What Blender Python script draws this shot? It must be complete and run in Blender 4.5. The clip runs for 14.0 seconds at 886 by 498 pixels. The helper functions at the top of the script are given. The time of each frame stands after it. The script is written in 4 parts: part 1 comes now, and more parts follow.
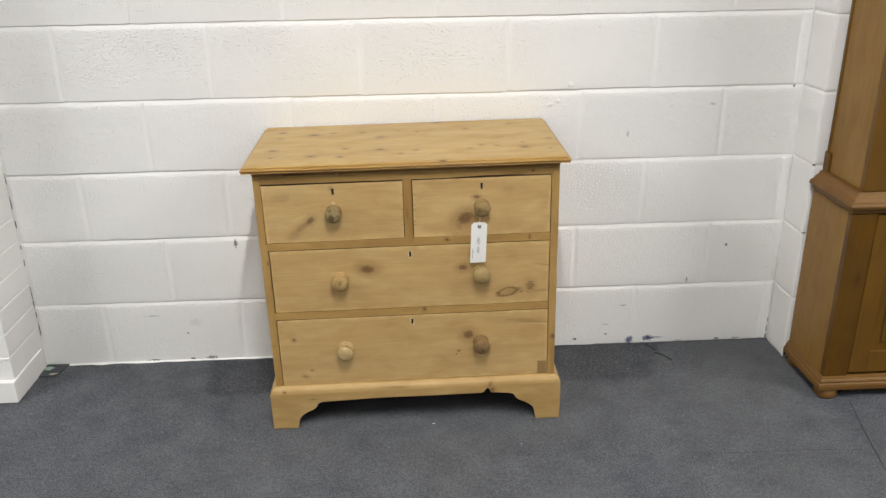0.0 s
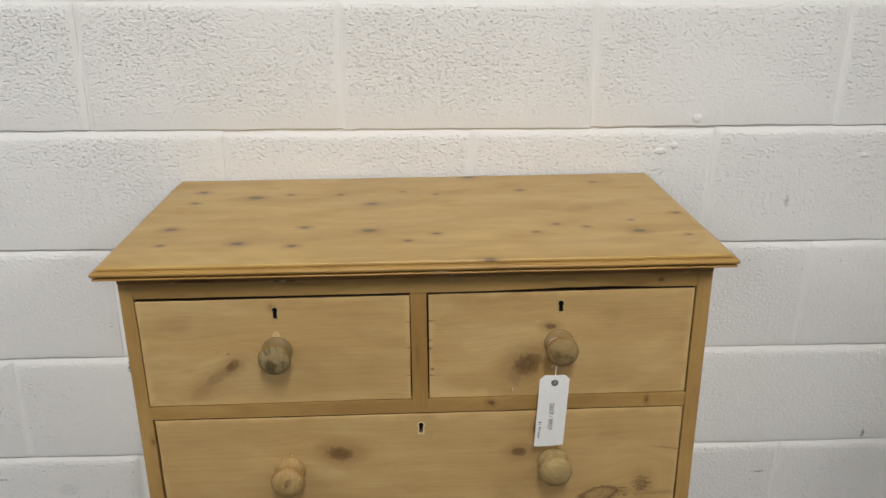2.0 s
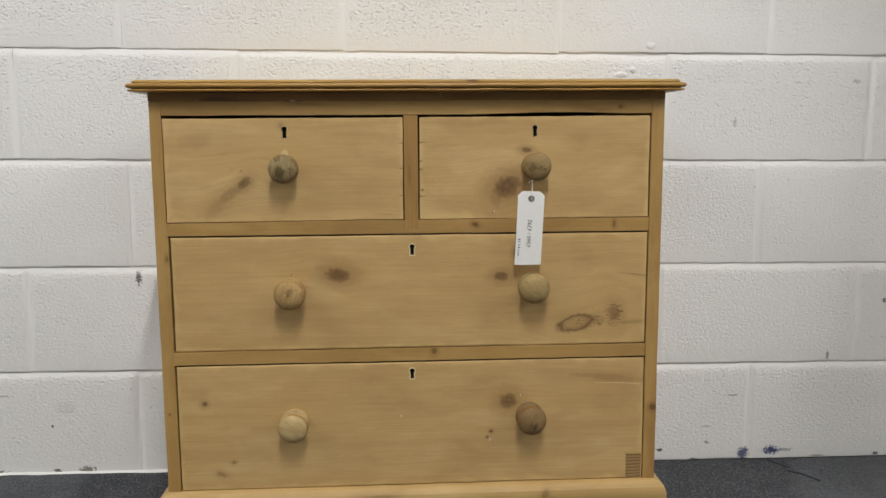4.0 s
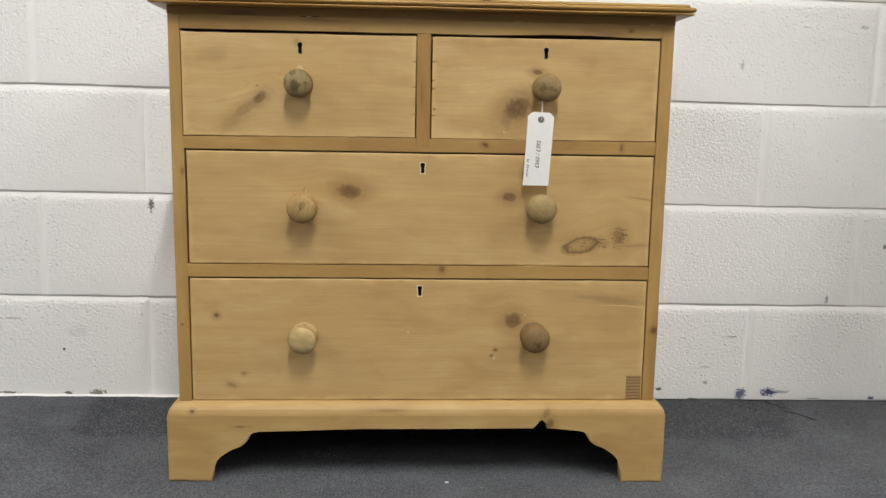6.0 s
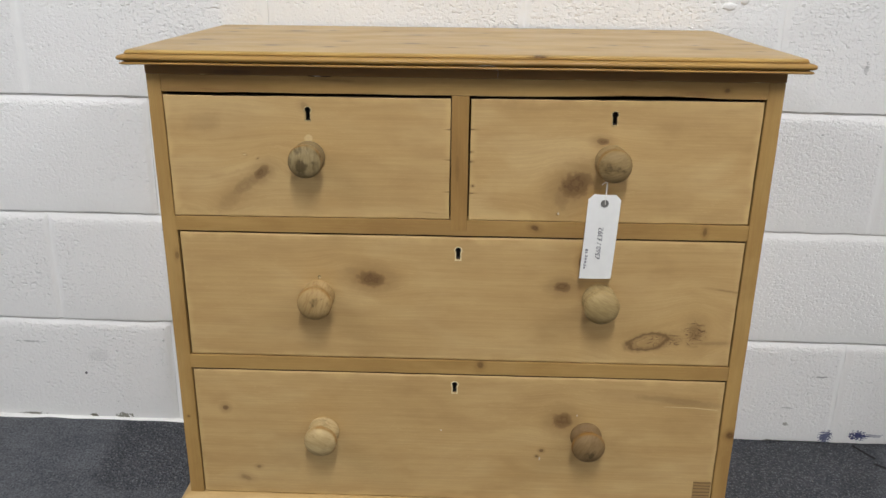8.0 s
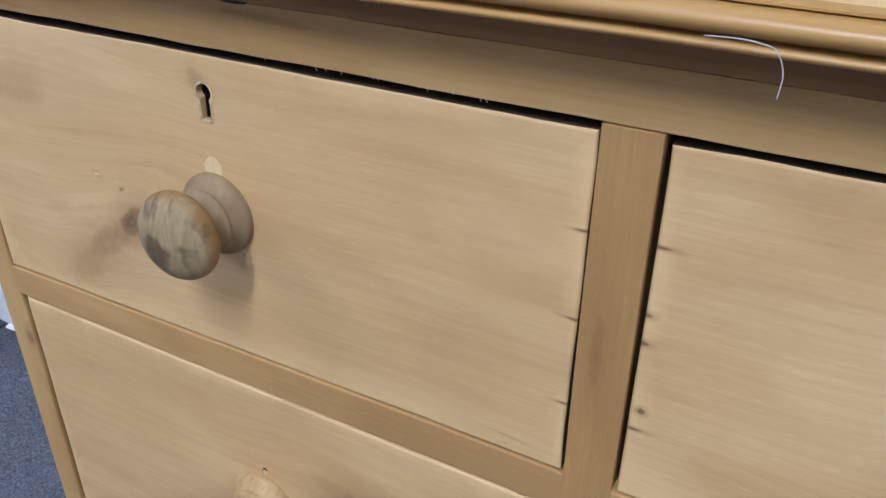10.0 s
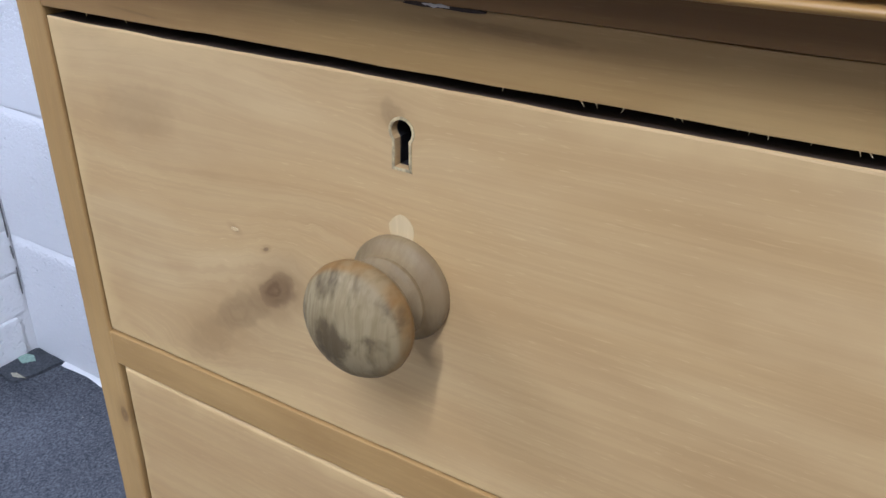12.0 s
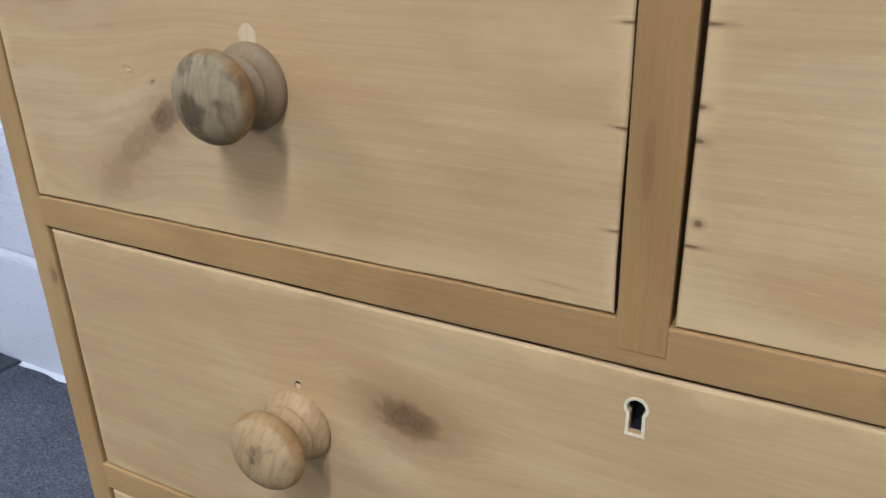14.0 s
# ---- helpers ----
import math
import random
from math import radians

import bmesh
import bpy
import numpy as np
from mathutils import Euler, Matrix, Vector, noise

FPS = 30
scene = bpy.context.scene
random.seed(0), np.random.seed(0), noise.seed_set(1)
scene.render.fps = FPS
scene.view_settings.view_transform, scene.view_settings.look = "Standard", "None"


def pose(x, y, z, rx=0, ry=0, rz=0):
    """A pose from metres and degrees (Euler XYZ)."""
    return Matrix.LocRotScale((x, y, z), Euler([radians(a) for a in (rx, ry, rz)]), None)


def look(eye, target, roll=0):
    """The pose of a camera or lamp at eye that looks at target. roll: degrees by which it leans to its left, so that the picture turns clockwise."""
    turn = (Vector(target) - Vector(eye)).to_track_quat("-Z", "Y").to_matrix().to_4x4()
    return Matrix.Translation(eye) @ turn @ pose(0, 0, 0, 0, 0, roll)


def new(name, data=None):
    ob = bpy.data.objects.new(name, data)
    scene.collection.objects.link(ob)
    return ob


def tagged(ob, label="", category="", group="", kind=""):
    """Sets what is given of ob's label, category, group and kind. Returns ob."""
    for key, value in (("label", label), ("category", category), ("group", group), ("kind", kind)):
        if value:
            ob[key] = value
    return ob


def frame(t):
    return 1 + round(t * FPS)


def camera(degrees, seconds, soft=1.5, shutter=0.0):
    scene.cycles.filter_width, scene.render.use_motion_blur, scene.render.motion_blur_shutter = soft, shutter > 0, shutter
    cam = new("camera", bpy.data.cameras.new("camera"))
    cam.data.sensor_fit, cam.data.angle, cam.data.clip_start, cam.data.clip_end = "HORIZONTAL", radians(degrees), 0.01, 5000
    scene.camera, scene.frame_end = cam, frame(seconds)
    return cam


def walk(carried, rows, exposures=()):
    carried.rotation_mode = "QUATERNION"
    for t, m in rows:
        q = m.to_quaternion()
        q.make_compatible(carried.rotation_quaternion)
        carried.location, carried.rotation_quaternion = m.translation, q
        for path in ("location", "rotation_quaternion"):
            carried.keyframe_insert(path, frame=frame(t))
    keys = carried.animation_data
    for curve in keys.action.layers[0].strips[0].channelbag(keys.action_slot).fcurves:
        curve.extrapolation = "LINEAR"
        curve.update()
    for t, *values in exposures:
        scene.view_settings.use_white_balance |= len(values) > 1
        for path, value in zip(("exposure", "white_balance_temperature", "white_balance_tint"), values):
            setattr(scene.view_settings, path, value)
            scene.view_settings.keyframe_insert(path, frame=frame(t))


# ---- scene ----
cam = camera(57.2, 14.0)
PATH = [
    (0, (0.003, -2.496, 1.395), (0.081, -0.644, 0.644), -1.0),
    (0.5, (0.027, -2.176, 1.391), (0.08, -0.335, 0.612), -1.1),
    (1, (-0.009, -1.86, 1.367), (0.049, -0.034, 0.554), -0.8),
    (1.5, (-0.005, -1.576, 1.336), (0.059, 0.244, 0.51), -0.3),
    (2, (-0.01, -1.457, 1.192), (0.065, 0.424, 0.517), 0.0),
    (2.5, (-0.027, -1.519, 0.986), (0.081, 0.432, 0.558), -0.1),
    (3, (-0.022, -1.616, 0.848), (0.09, 0.361, 0.564), -0.4),
    (5.3, (-0.04, -1.762, 0.644), (0.081, 0.218, 0.389), 1.3),
    (5.5, (-0.041, -1.765, 0.632), (0.079, 0.213, 0.362), 1.4),
    (6, (-0.04, -1.768, 0.61), (0.072, 0.207, 0.311), 1.5),
    (6.5, (-0.051, -1.763, 0.599), (0.051, 0.205, 0.255), 1.4),
    (7, (-0.053, -1.729, 0.621), (0.026, 0.232, 0.238), 1.1),
    (7.5, (-0.019, -1.611, 0.805), (0.023, 0.33, 0.324), 0.7),
    (7.7, (-0.008, -1.564, 0.918), (0.012, 0.356, 0.357), 0.8),
    (9.8, (0.0910, -0.7260, 0.8642), (-0.6961, 0.8300, -0.1153), 1.34),
    (10, (0.0638, -0.6825, 0.8579), (-0.7526, 0.8471, -0.1390), 1.11),
    (10.5, (-0.0143, -0.6451, 0.8516), (-0.8927, 0.8750, -0.1063), 2.65),
    (11, (-0.0464, -0.6441, 0.8418), (-0.9417, 0.8804, -0.0934), 2.71),
    (11.5, (-0.0574, -0.6452, 0.8313), (-0.9634, 0.8810, -0.0906), 2.49),
    (12, (-0.0521, -0.6410, 0.8271), (-0.9616, 0.8801, -0.0998), 1.31),
    (12.5, (-0.0155, -0.6697, 0.7934), (-0.9367, 0.8645, -0.0997), 0.20),
    (13, (0.0063, -0.6872, 0.7672), (-0.9160, 0.8646, -0.0938), -0.57),
    (13.5, (0.0278, -0.7029, 0.7619), (-0.8802, 0.8739, -0.0683), -1.07),
    (14, (0.0693, -0.7243, 0.7594), (-0.8076, 0.8769, -0.0576), -1.03),
]
walk(cam, [(t, look(eye, target, roll)) for t, eye, target, roll in PATH],
     [(0, -0.11, 6500, 10), (0.5, -0.21, 6500, 10), (1, -0.34, 6500, 10), (1.5, -0.36, 6500, 10), (2, -0.49, 6490, 10), (2.5, -0.50, 6480, 10), (3, -0.46, 6480, 10), (5.5, -0.18, 6550, 10),
      (6.5, 0.0, 6510, 10), (7, 0.0, 6490, 10), (7.5, -0.29, 6450, 10), (9.8, 0.18, 5050, 20), (11, 0.12, 4980, 18.5), (12, 0.12, 5050, 18), (12.5, 0.0, 5090, 18), (13, -0.04, 5080, 17), (14, 0.03, 5060, 17.5)])


# ---- world and lamps ----
ROOM_X, ROOM_Y, ROOM_Z = 4.6, -8.0, 3.0
world = bpy.data.worlds.new("world")
scene.world = world
world.use_nodes = True
world.node_tree.nodes["Background"].inputs[0].default_value = (0.75, 0.8, 0.9, 1)
world.node_tree.nodes["Background"].inputs[1].default_value = 0.05

# rows of ceiling battens: (x, y, watts); the row at x -3.0 is added fill
BATTENS = [(0.1, -2.3, 90), (0.1, -4.2, 16), (0.1, -6.1, 12), (-3.0, -1.9, 80), (-3.0, -4.6, 26), (3.0, -1.9, 80), (3.0, -4.6, 30)]
for bx, by, watts in BATTENS:
    lamp = bpy.data.lights.new("batten_light", "AREA")
    lamp.shape, lamp.size, lamp.size_y, lamp.energy, lamp.color = "RECTANGLE", 0.07, 1.45, watts, (1.0, 0.985, 0.96)
    new("batten_light", lamp).location = (bx, by, ROOM_Z - 0.105)


# ---- small helpers ----
def empty(name, m, label, category, group="", kind=""):
    ob = new(name)
    ob.empty_display_size = 0.05
    ob.matrix_world = m
    return tagged(ob, label, category, group, kind)


def mesh_of(bm, name, material=None, smooth=False):
    me = bpy.data.meshes.new(name)
    bmesh.ops.recalc_face_normals(bm, faces=bm.faces[:])
    bm.to_mesh(me)
    bm.free()
    if material:
        me.materials.append(material)
    if smooth:
        for p in me.polygons:
            p.use_smooth = True
        me.set_sharp_from_angle(angle=radians(38))
    return me


def part(name, bm, material, parent, label="", smooth=False):
    """Links a bmesh as one mesh object under a thing or under a part."""
    ob = new(name, mesh_of(bm, name, material, smooth))
    ob.parent = parent
    return tagged(ob, label)


def structure(name, bm, material, label, category, smooth=False):
    return tagged(new(name, mesh_of(bm, name, material, smooth)), label, category, kind="structure")


def box(x0, x1, y0, y1, z0, z1, bevel=0.0, segments=1, bm=None):
    bm = bm or bmesh.new()
    vs = [bm.verts.new((x, y, z)) for x in (x0, x1) for y in (y0, y1) for z in (z0, z1)]
    fs = [bm.faces.new([vs[i] for i in q]) for q in ((0, 1, 3, 2), (4, 6, 7, 5), (0, 4, 5, 1), (2, 3, 7, 6), (0, 2, 6, 4), (1, 5, 7, 3))]
    if bevel:
        bmesh.ops.bevel(bm, geom=list({e for f in fs for e in f.edges}), offset=bevel, segments=segments, affect="EDGES", profile=0.6)
    return bm


def worn_box(x0, x1, y0, y1, z0, z1, bevel=0.0015, wear=0.0004, step=0.03, bm=None):
    """A board with softened, slightly uneven edges."""
    bm = box(x0, x1, y0, y1, z0, z1, bevel, 2, bm)
    for axis, (a, b) in enumerate(((x0, x1), (y0, y1), (z0, z1))):
        count = min(40, int((b - a) / step))
        for i in range(1, count):
            co, no = [0, 0, 0], [0, 0, 0]
            co[axis], no[axis] = a + (b - a) * i / count, 1
            bmesh.ops.bisect_plane(bm, geom=bm.verts[:] + bm.edges[:] + bm.faces[:], plane_co=co, plane_no=no)
    for v in bm.verts:
        v.co += Vector(noise.noise_vector(v.co * 23)) * wear
    return bm


def lathe(profile, turns, axis="y", bm=None):
    """Turned work: (distance along the axis, radius) pairs, closed at both ends."""
    bm = bm or bmesh.new()
    rings = []
    for d, r in profile:
        ring = []
        for i in range(turns):
            a = 2 * math.pi * i / turns
            c, s = r * math.cos(a), r * math.sin(a)
            ring.append(bm.verts.new((c, d, s) if axis == "y" else (c, s, d)))
        rings.append(ring)
    for a, b in zip(rings, rings[1:]):
        for i in range(turns):
            j = (i + 1) % turns
            bm.faces.new((a[i], a[j], b[j], b[i]))
    bm.faces.new(rings[0])
    bm.faces.new(rings[-1])
    return bm


def tube(points, radius, sides=6):
    bm = bmesh.new()
    rings = []
    pts = [Vector(p) for p in points]
    for i, p in enumerate(pts):
        d = (pts[min(i + 1, len(pts) - 1)] - pts[max(i - 1, 0)]).normalized()
        q = d.to_track_quat("Z", "Y")
        rings.append([bm.verts.new(p + q @ Vector((radius * math.cos(2 * math.pi * k / sides), radius * math.sin(2 * math.pi * k / sides), 0))) for k in range(sides)])
    for a, b in zip(rings, rings[1:]):
        for k in range(sides):
            bm.faces.new((a[k], a[(k + 1) % sides], b[(k + 1) % sides], b[k]))
    bm.faces.new(rings[0])
    bm.faces.new(rings[-1])
    return bm


def prism(outline, y0, y1, bm=None):
    """A flat outline of (x, z) pairs with the thickness y0 to y1."""
    bm = bm or bmesh.new()
    a = [bm.verts.new((x, y0, z)) for x, z in outline]
    b = [bm.verts.new((x, y1, z)) for x, z in outline]
    for i in range(len(a)):
        j = (i + 1) % len(a)
        bm.faces.new((a[i], a[j], b[j], b[i]))
    bm.faces.new(a)
    bm.faces.new(b)
    return bm


# ---- materials ----
class Nodes:
    def __init__(self, name):
        self.mat = bpy.data.materials.new(name)
        self.mat.use_nodes = True
        self.tree = self.mat.node_tree
        self.shader = self.tree.nodes["Principled BSDF"]

    def put(self, socket, v):
        if isinstance(v, bpy.types.NodeSocket):
            self.tree.links.new(v, socket)
        else:
            socket.default_value = v

    def math(self, op, a, b=0.0, c=0.0, clamp=False):
        n = self.tree.nodes.new("ShaderNodeMath")
        n.operation, n.use_clamp = op, clamp
        for s, v in zip(n.inputs, (a, b, c)):
            self.put(s, v)
        return n.outputs[0]

    def add(self, a, b):
        return self.math("ADD", a, b)

    def mul(self, a, b):
        return self.math("MULTIPLY", a, b)

    def xyz(self, v):
        n = self.tree.nodes.new("ShaderNodeSeparateXYZ")
        self.put(n.inputs[0], v)
        return n.outputs[0], n.outputs[1], n.outputs[2]

    def vec(self, x, y, z):
        n = self.tree.nodes.new("ShaderNodeCombineXYZ")
        for s, v in zip(n.inputs, (x, y, z)):
            self.put(s, v)
        return n.outputs[0]

    def noise(self, v, scale, detail=2.0, rough=0.5, distortion=0.0):
        n = self.tree.nodes.new("ShaderNodeTexNoise")
        self.put(n.inputs["Vector"], v)
        n.inputs["Scale"].default_value, n.inputs["Detail"].default_value = scale, detail
        n.inputs["Roughness"].default_value, n.inputs["Distortion"].default_value = rough, distortion
        return n.outputs[0]

    def cells(self, v, scale, feature="F1"):
        n = self.tree.nodes.new("ShaderNodeTexVoronoi")
        n.feature = feature
        self.put(n.inputs["Vector"], v)
        n.inputs["Scale"].default_value = scale
        return n.outputs["Distance"]

    def smooth(self, v, lo, hi, a=0.0, b=1.0):
        n = self.tree.nodes.new("ShaderNodeMapRange")
        n.interpolation_type = "SMOOTHSTEP"
        for s, x in zip(n.inputs, (v, lo, hi, a, b)):
            self.put(s, x)
        return n.outputs[0]

    def mix(self, f, a, b, blend="MIX"):
        n = self.tree.nodes.new("ShaderNodeMix")
        n.data_type, n.blend_type = "RGBA", blend
        for s, v in ((n.inputs[0], f), (n.inputs[6], a), (n.inputs[7], b)):
            self.put(s, (*v, 1) if isinstance(v, tuple) else v)
        return n.outputs[2]

    def bump(self, h, strength, distance, under=None):
        n = self.tree.nodes.new("ShaderNodeBump")
        n.inputs["Strength"].default_value, n.inputs["Distance"].default_value = strength, distance
        self.put(n.inputs["Height"], h)
        if under:
            self.put(n.inputs["Normal"], under)
        return n.outputs[0]

    def local(self):
        return self.tree.nodes.new("ShaderNodeTexCoord").outputs["Object"]

    def place(self):
        return self.tree.nodes.new("ShaderNodeNewGeometry").outputs["Position"]

    def chance(self):
        return self.tree.nodes.new("ShaderNodeObjectInfo").outputs["Random"]

    def tint(self):
        return self.tree.nodes.new("ShaderNodeObjectInfo").outputs["Color"]

    def spot(self, u, v, u0, v0, ru, rv, lean=0.0):
        """Distance from a spot's middle, 1 at its rim."""
        c, s = math.cos(radians(lean)), math.sin(radians(lean))
        du, dv = self.math("SUBTRACT", u, u0), self.math("SUBTRACT", v, v0)
        a = self.math("DIVIDE", self.add(self.mul(du, c), self.mul(dv, s)), ru)
        b = self.math("DIVIDE", self.math("SUBTRACT", self.mul(dv, c), self.mul(du, s)), rv)
        return self.math("SQRT", self.math("MULTIPLY_ADD", a, a, self.mul(b, b))), dv

    def finish(self, colour, rough, normal=None, metal=0.0, specular=0.5):
        self.put(self.shader.inputs["Base Color"], (*colour, 1) if isinstance(colour, tuple) else colour)
        self.put(self.shader.inputs["Roughness"], rough)
        self.put(self.shader.inputs["Metallic"], metal)
        self.put(self.shader.inputs["Specular IOR Level"], specular)
        if normal:
            self.put(self.shader.inputs["Normal"], normal)
        return self.mat


def wood(name, grain, pale, mid, dark, knots=(), seed=0.0, gloss=0.45, figure=1.0, blotch=1.0, rings=48.0, worn=None):
    """Stripped pine. grain: the axes along and across the face. knots: (along, across, half length, half height, strength, lean);
    a strength below 0 is an open ring, below -1 a swirling scar."""
    n = Nodes(name)
    axes = dict(zip("xyz", n.xyz(n.local())))
    u, v = axes[grain[0]], axes[grain[1]]
    w = axes[({"x", "y", "z"} - set(grain)).pop()]
    shift = n.math("MULTIPLY_ADD", n.chance(), 7.0, seed)
    # wavering outline for the knots
    ragged = n.noise(n.vec(u, v, shift), 120.0, 3.0)
    curl = n.noise(n.vec(n.mul(u, 0.5), v, shift), 62.0, 2.0, 0.5, 0.6)
    bend, core, halo = 0.0, 0.0, 0.0
    for u0, v0, ru, rv, strength, lean in knots:
        d, dv = n.spot(u, v, u0, v0, ru, rv, lean)
        d = n.math("MULTIPLY_ADD", n.math("SUBTRACT", ragged, 0.5), 0.85 if strength > 0 else 0.62, d)
        near = n.math("POWER", 2.718, n.mul(n.mul(d, d), -0.16))
        bend = n.math("MULTIPLY_ADD", n.mul(dv, near), -0.55, bend)
        if strength < -1:
            # swirling figure inside a scarred patch
            lines = n.smooth(n.math("ABSOLUTE", n.math("SINE", n.mul(curl, 26.0))), 0.55, 0.06)
            core = n.math("MAXIMUM", core, n.mul(n.mul(lines, n.smooth(d, 1.15, 0.6)), -1.0 - strength))
            halo = n.math("MAXIMUM", halo, n.smooth(d, 1.5, 0.4, 0.0, 0.30))
        elif strength < 0:
            ring = n.mul(n.smooth(d, 0.45, 0.92), n.smooth(d, 1.45, 1.0))
            ring = n.math("MULTIPLY_ADD", n.mul(n.smooth(d, 0.80, 0.96), n.smooth(d, 1.16, 1.0)), 0.55, n.mul(ring, 0.75))
            core = n.math("MAXIMUM", core, n.mul(ring, -strength))
        else:
            eye = n.mul(n.smooth(d, 1.15, 0.55), n.math("MULTIPLY_ADD", n.math("SINE", n.math("MULTIPLY_ADD", d, 11.0, n.mul(ragged, 9.0))), 0.12, 0.84))
            core = n.math("MAXIMUM", core, n.mul(eye, strength))
            halo = n.math("MAXIMUM", halo, n.mul(n.smooth(d, 2.8, 0.7), 0.50 * strength))
    vb = n.add(v, bend)
    slow = n.noise(n.vec(n.mul(u, 1.3), n.mul(vb, 7.0), n.add(w, shift)), 1.6, 2.0)
    band = n.noise(n.vec(n.mul(u, 1.6), n.mul(vb, 15.0), n.add(n.mul(w, 8.0), shift)), 1.8, 3.0, 0.5, 0.4)
    ring = n.math("SINE", n.math("MULTIPLY_ADD", vb, rings * 6.283, n.mul(slow, 30.0)))
    ring = n.math("POWER", n.math("MULTIPLY_ADD", ring, 0.5, 0.5), 5.0)
    ring = n.mul(ring, n.smooth(n.noise(n.vec(n.mul(u, 2.0), n.mul(vb, 12.0), shift), 2.0, 2.0), 0.35, 0.75))
    fine = n.noise(n.vec(n.mul(u, 9.0), n.mul(vb, 420.0), n.add(n.mul(w, 60.0), shift)), 1.0, 3.0, 0.6)
    cloud = n.noise(n.vec(n.mul(u, 10.0), n.mul(vb, 17.0), n.add(w, n.add(shift, 4.0))), 1.0, 4.0, 0.55, 0.2)
    colour = n.mix(n.smooth(band, 0.2, 0.82, 0.15, 0.80), pale, mid)
    colour = n.mix(n.mul(ring, 0.12 * figure), colour, dark)
    wash = n.noise(n.vec(n.mul(u, 3.4), n.mul(vb, 7.5), n.add(w, n.add(shift, 9.0))), 1.5, 3.0, 0.55, 0.5)
    colour = n.mix(n.smooth(wash, 0.50, 0.74, 0.0, 0.30 * blotch), colour, tuple(c * f for c, f in zip(dark, (1.25, 1.35, 1.6))))
    colour = n.mix(n.smooth(wash, 0.48, 0.30, 0.0, 0.58 * blotch), colour, tuple(min(0.8, c * f) for c, f in zip(pale, (1.05, 1.08, 1.15))))
    colour = n.mix(n.smooth(cloud, 0.52, 0.82, 0.0, 0.28 * blotch), colour, dark)
    colour = n.mix(n.smooth(cloud, 0.44, 0.22, 0.0, 0.40 * blotch), colour, pale)
    colour = n.mix(n.smooth(fine, 0.62, 0.38, 0.0, 0.16), colour, dark)
    streak = n.noise(n.vec(n.mul(u, 34.0), n.mul(vb, 760.0), n.add(n.mul(w, 90.0), shift)), 1.0, 2.0, 0.7)
    colour = n.mix(n.smooth(streak, 0.58, 0.74, 0.0, 0.22), colour, tuple(min(0.85, c * 1.22) for c in pale))
    flecks = n.noise(n.vec(n.mul(u, 120.0), n.mul(vb, 1000.0), n.add(n.mul(w, 90.0), shift)), 1.0, 1.0, 0.5)
    colour = n.mix(n.mul(n.smooth(flecks, 0.64, 0.74), n.smooth(cloud, 0.6, 0.4, 0.06, 0.20)), colour, tuple(min(0.85, c * f) for c, f in zip(pale, (1.4, 1.5, 1.7))))
    smear = n.noise(n.vec(n.mul(u, 7.0), n.mul(vb, 27.0), n.add(w, n.add(shift, 17.0))), 1.0, 4.0, 0.6, 0.2)
    colour = n.mix(n.smooth(smear, 0.48, 0.78, 0.0, 0.22 * blotch), colour, tuple(c * f for c, f in zip(dark, (1.12, 1.12, 1.2))))
    colour = n.mix(n.smooth(smear, 0.50, 0.28, 0.0, 0.28 * blotch), colour, tuple(min(0.8, c * f) for c, f in zip(pale, (1.12, 1.15, 1.22))))
    if worn:
        a0, a1, b0, b1 = worn
        gap = n.math("MINIMUM", n.math("MINIMUM", n.math("SUBTRACT", u, a0), n.math("SUBTRACT", a1, u)), n.math("MINIMUM", n.math("SUBTRACT", v, b0), n.math("SUBTRACT", b1, v)))
        gap = n.math("MULTIPLY_ADD", n.math("SUBTRACT", n.noise(n.vec(u, v, shift), 26.0, 3.0), 0.5), 0.030, gap)
        colour = n.mix(n.smooth(gap, 0.010, -0.004, 0.0, 0.65), colour, tuple(min(0.85, c * f) for c, f in zip(pale, (1.18, 1.2, 1.2))))
    knotty = tuple(c * f for c, f in zip(dark, (0.42, 0.38, 0.40)))
    colour = n.mix(halo, colour, tuple(c * f for c, f in zip(dark, (0.77, 0.76, 0.81))))
    colour = n.mix(core, colour, knotty)
    h = n.math("MULTIPLY_ADD", fine, 0.5, n.math("MULTIPLY_ADD", ring, 0.4, n.mul(core, -0.9)))
    grit = n.noise(n.vec(u, v, w), 14.0, 2.0)
    normal = n.bump(grit, 0.12, 0.004, n.bump(h, 0.22, 0.0008))
    rough = n.math("MULTIPLY_ADD", n.math("SUBTRACT", cloud, 0.5), 0.35, n.math("MULTIPLY_ADD", fine, 0.12, gloss))
    return n.finish(colour, rough, normal, specular=0.42)


SCUFF_AND_SHADE = {"black": (0.05, 0.05, 0.05), "olive": (0.10, 0.095, 0.045), "navy": (0.040, 0.050, 0.150), "grey": (0.30, 0.30, 0.29)}


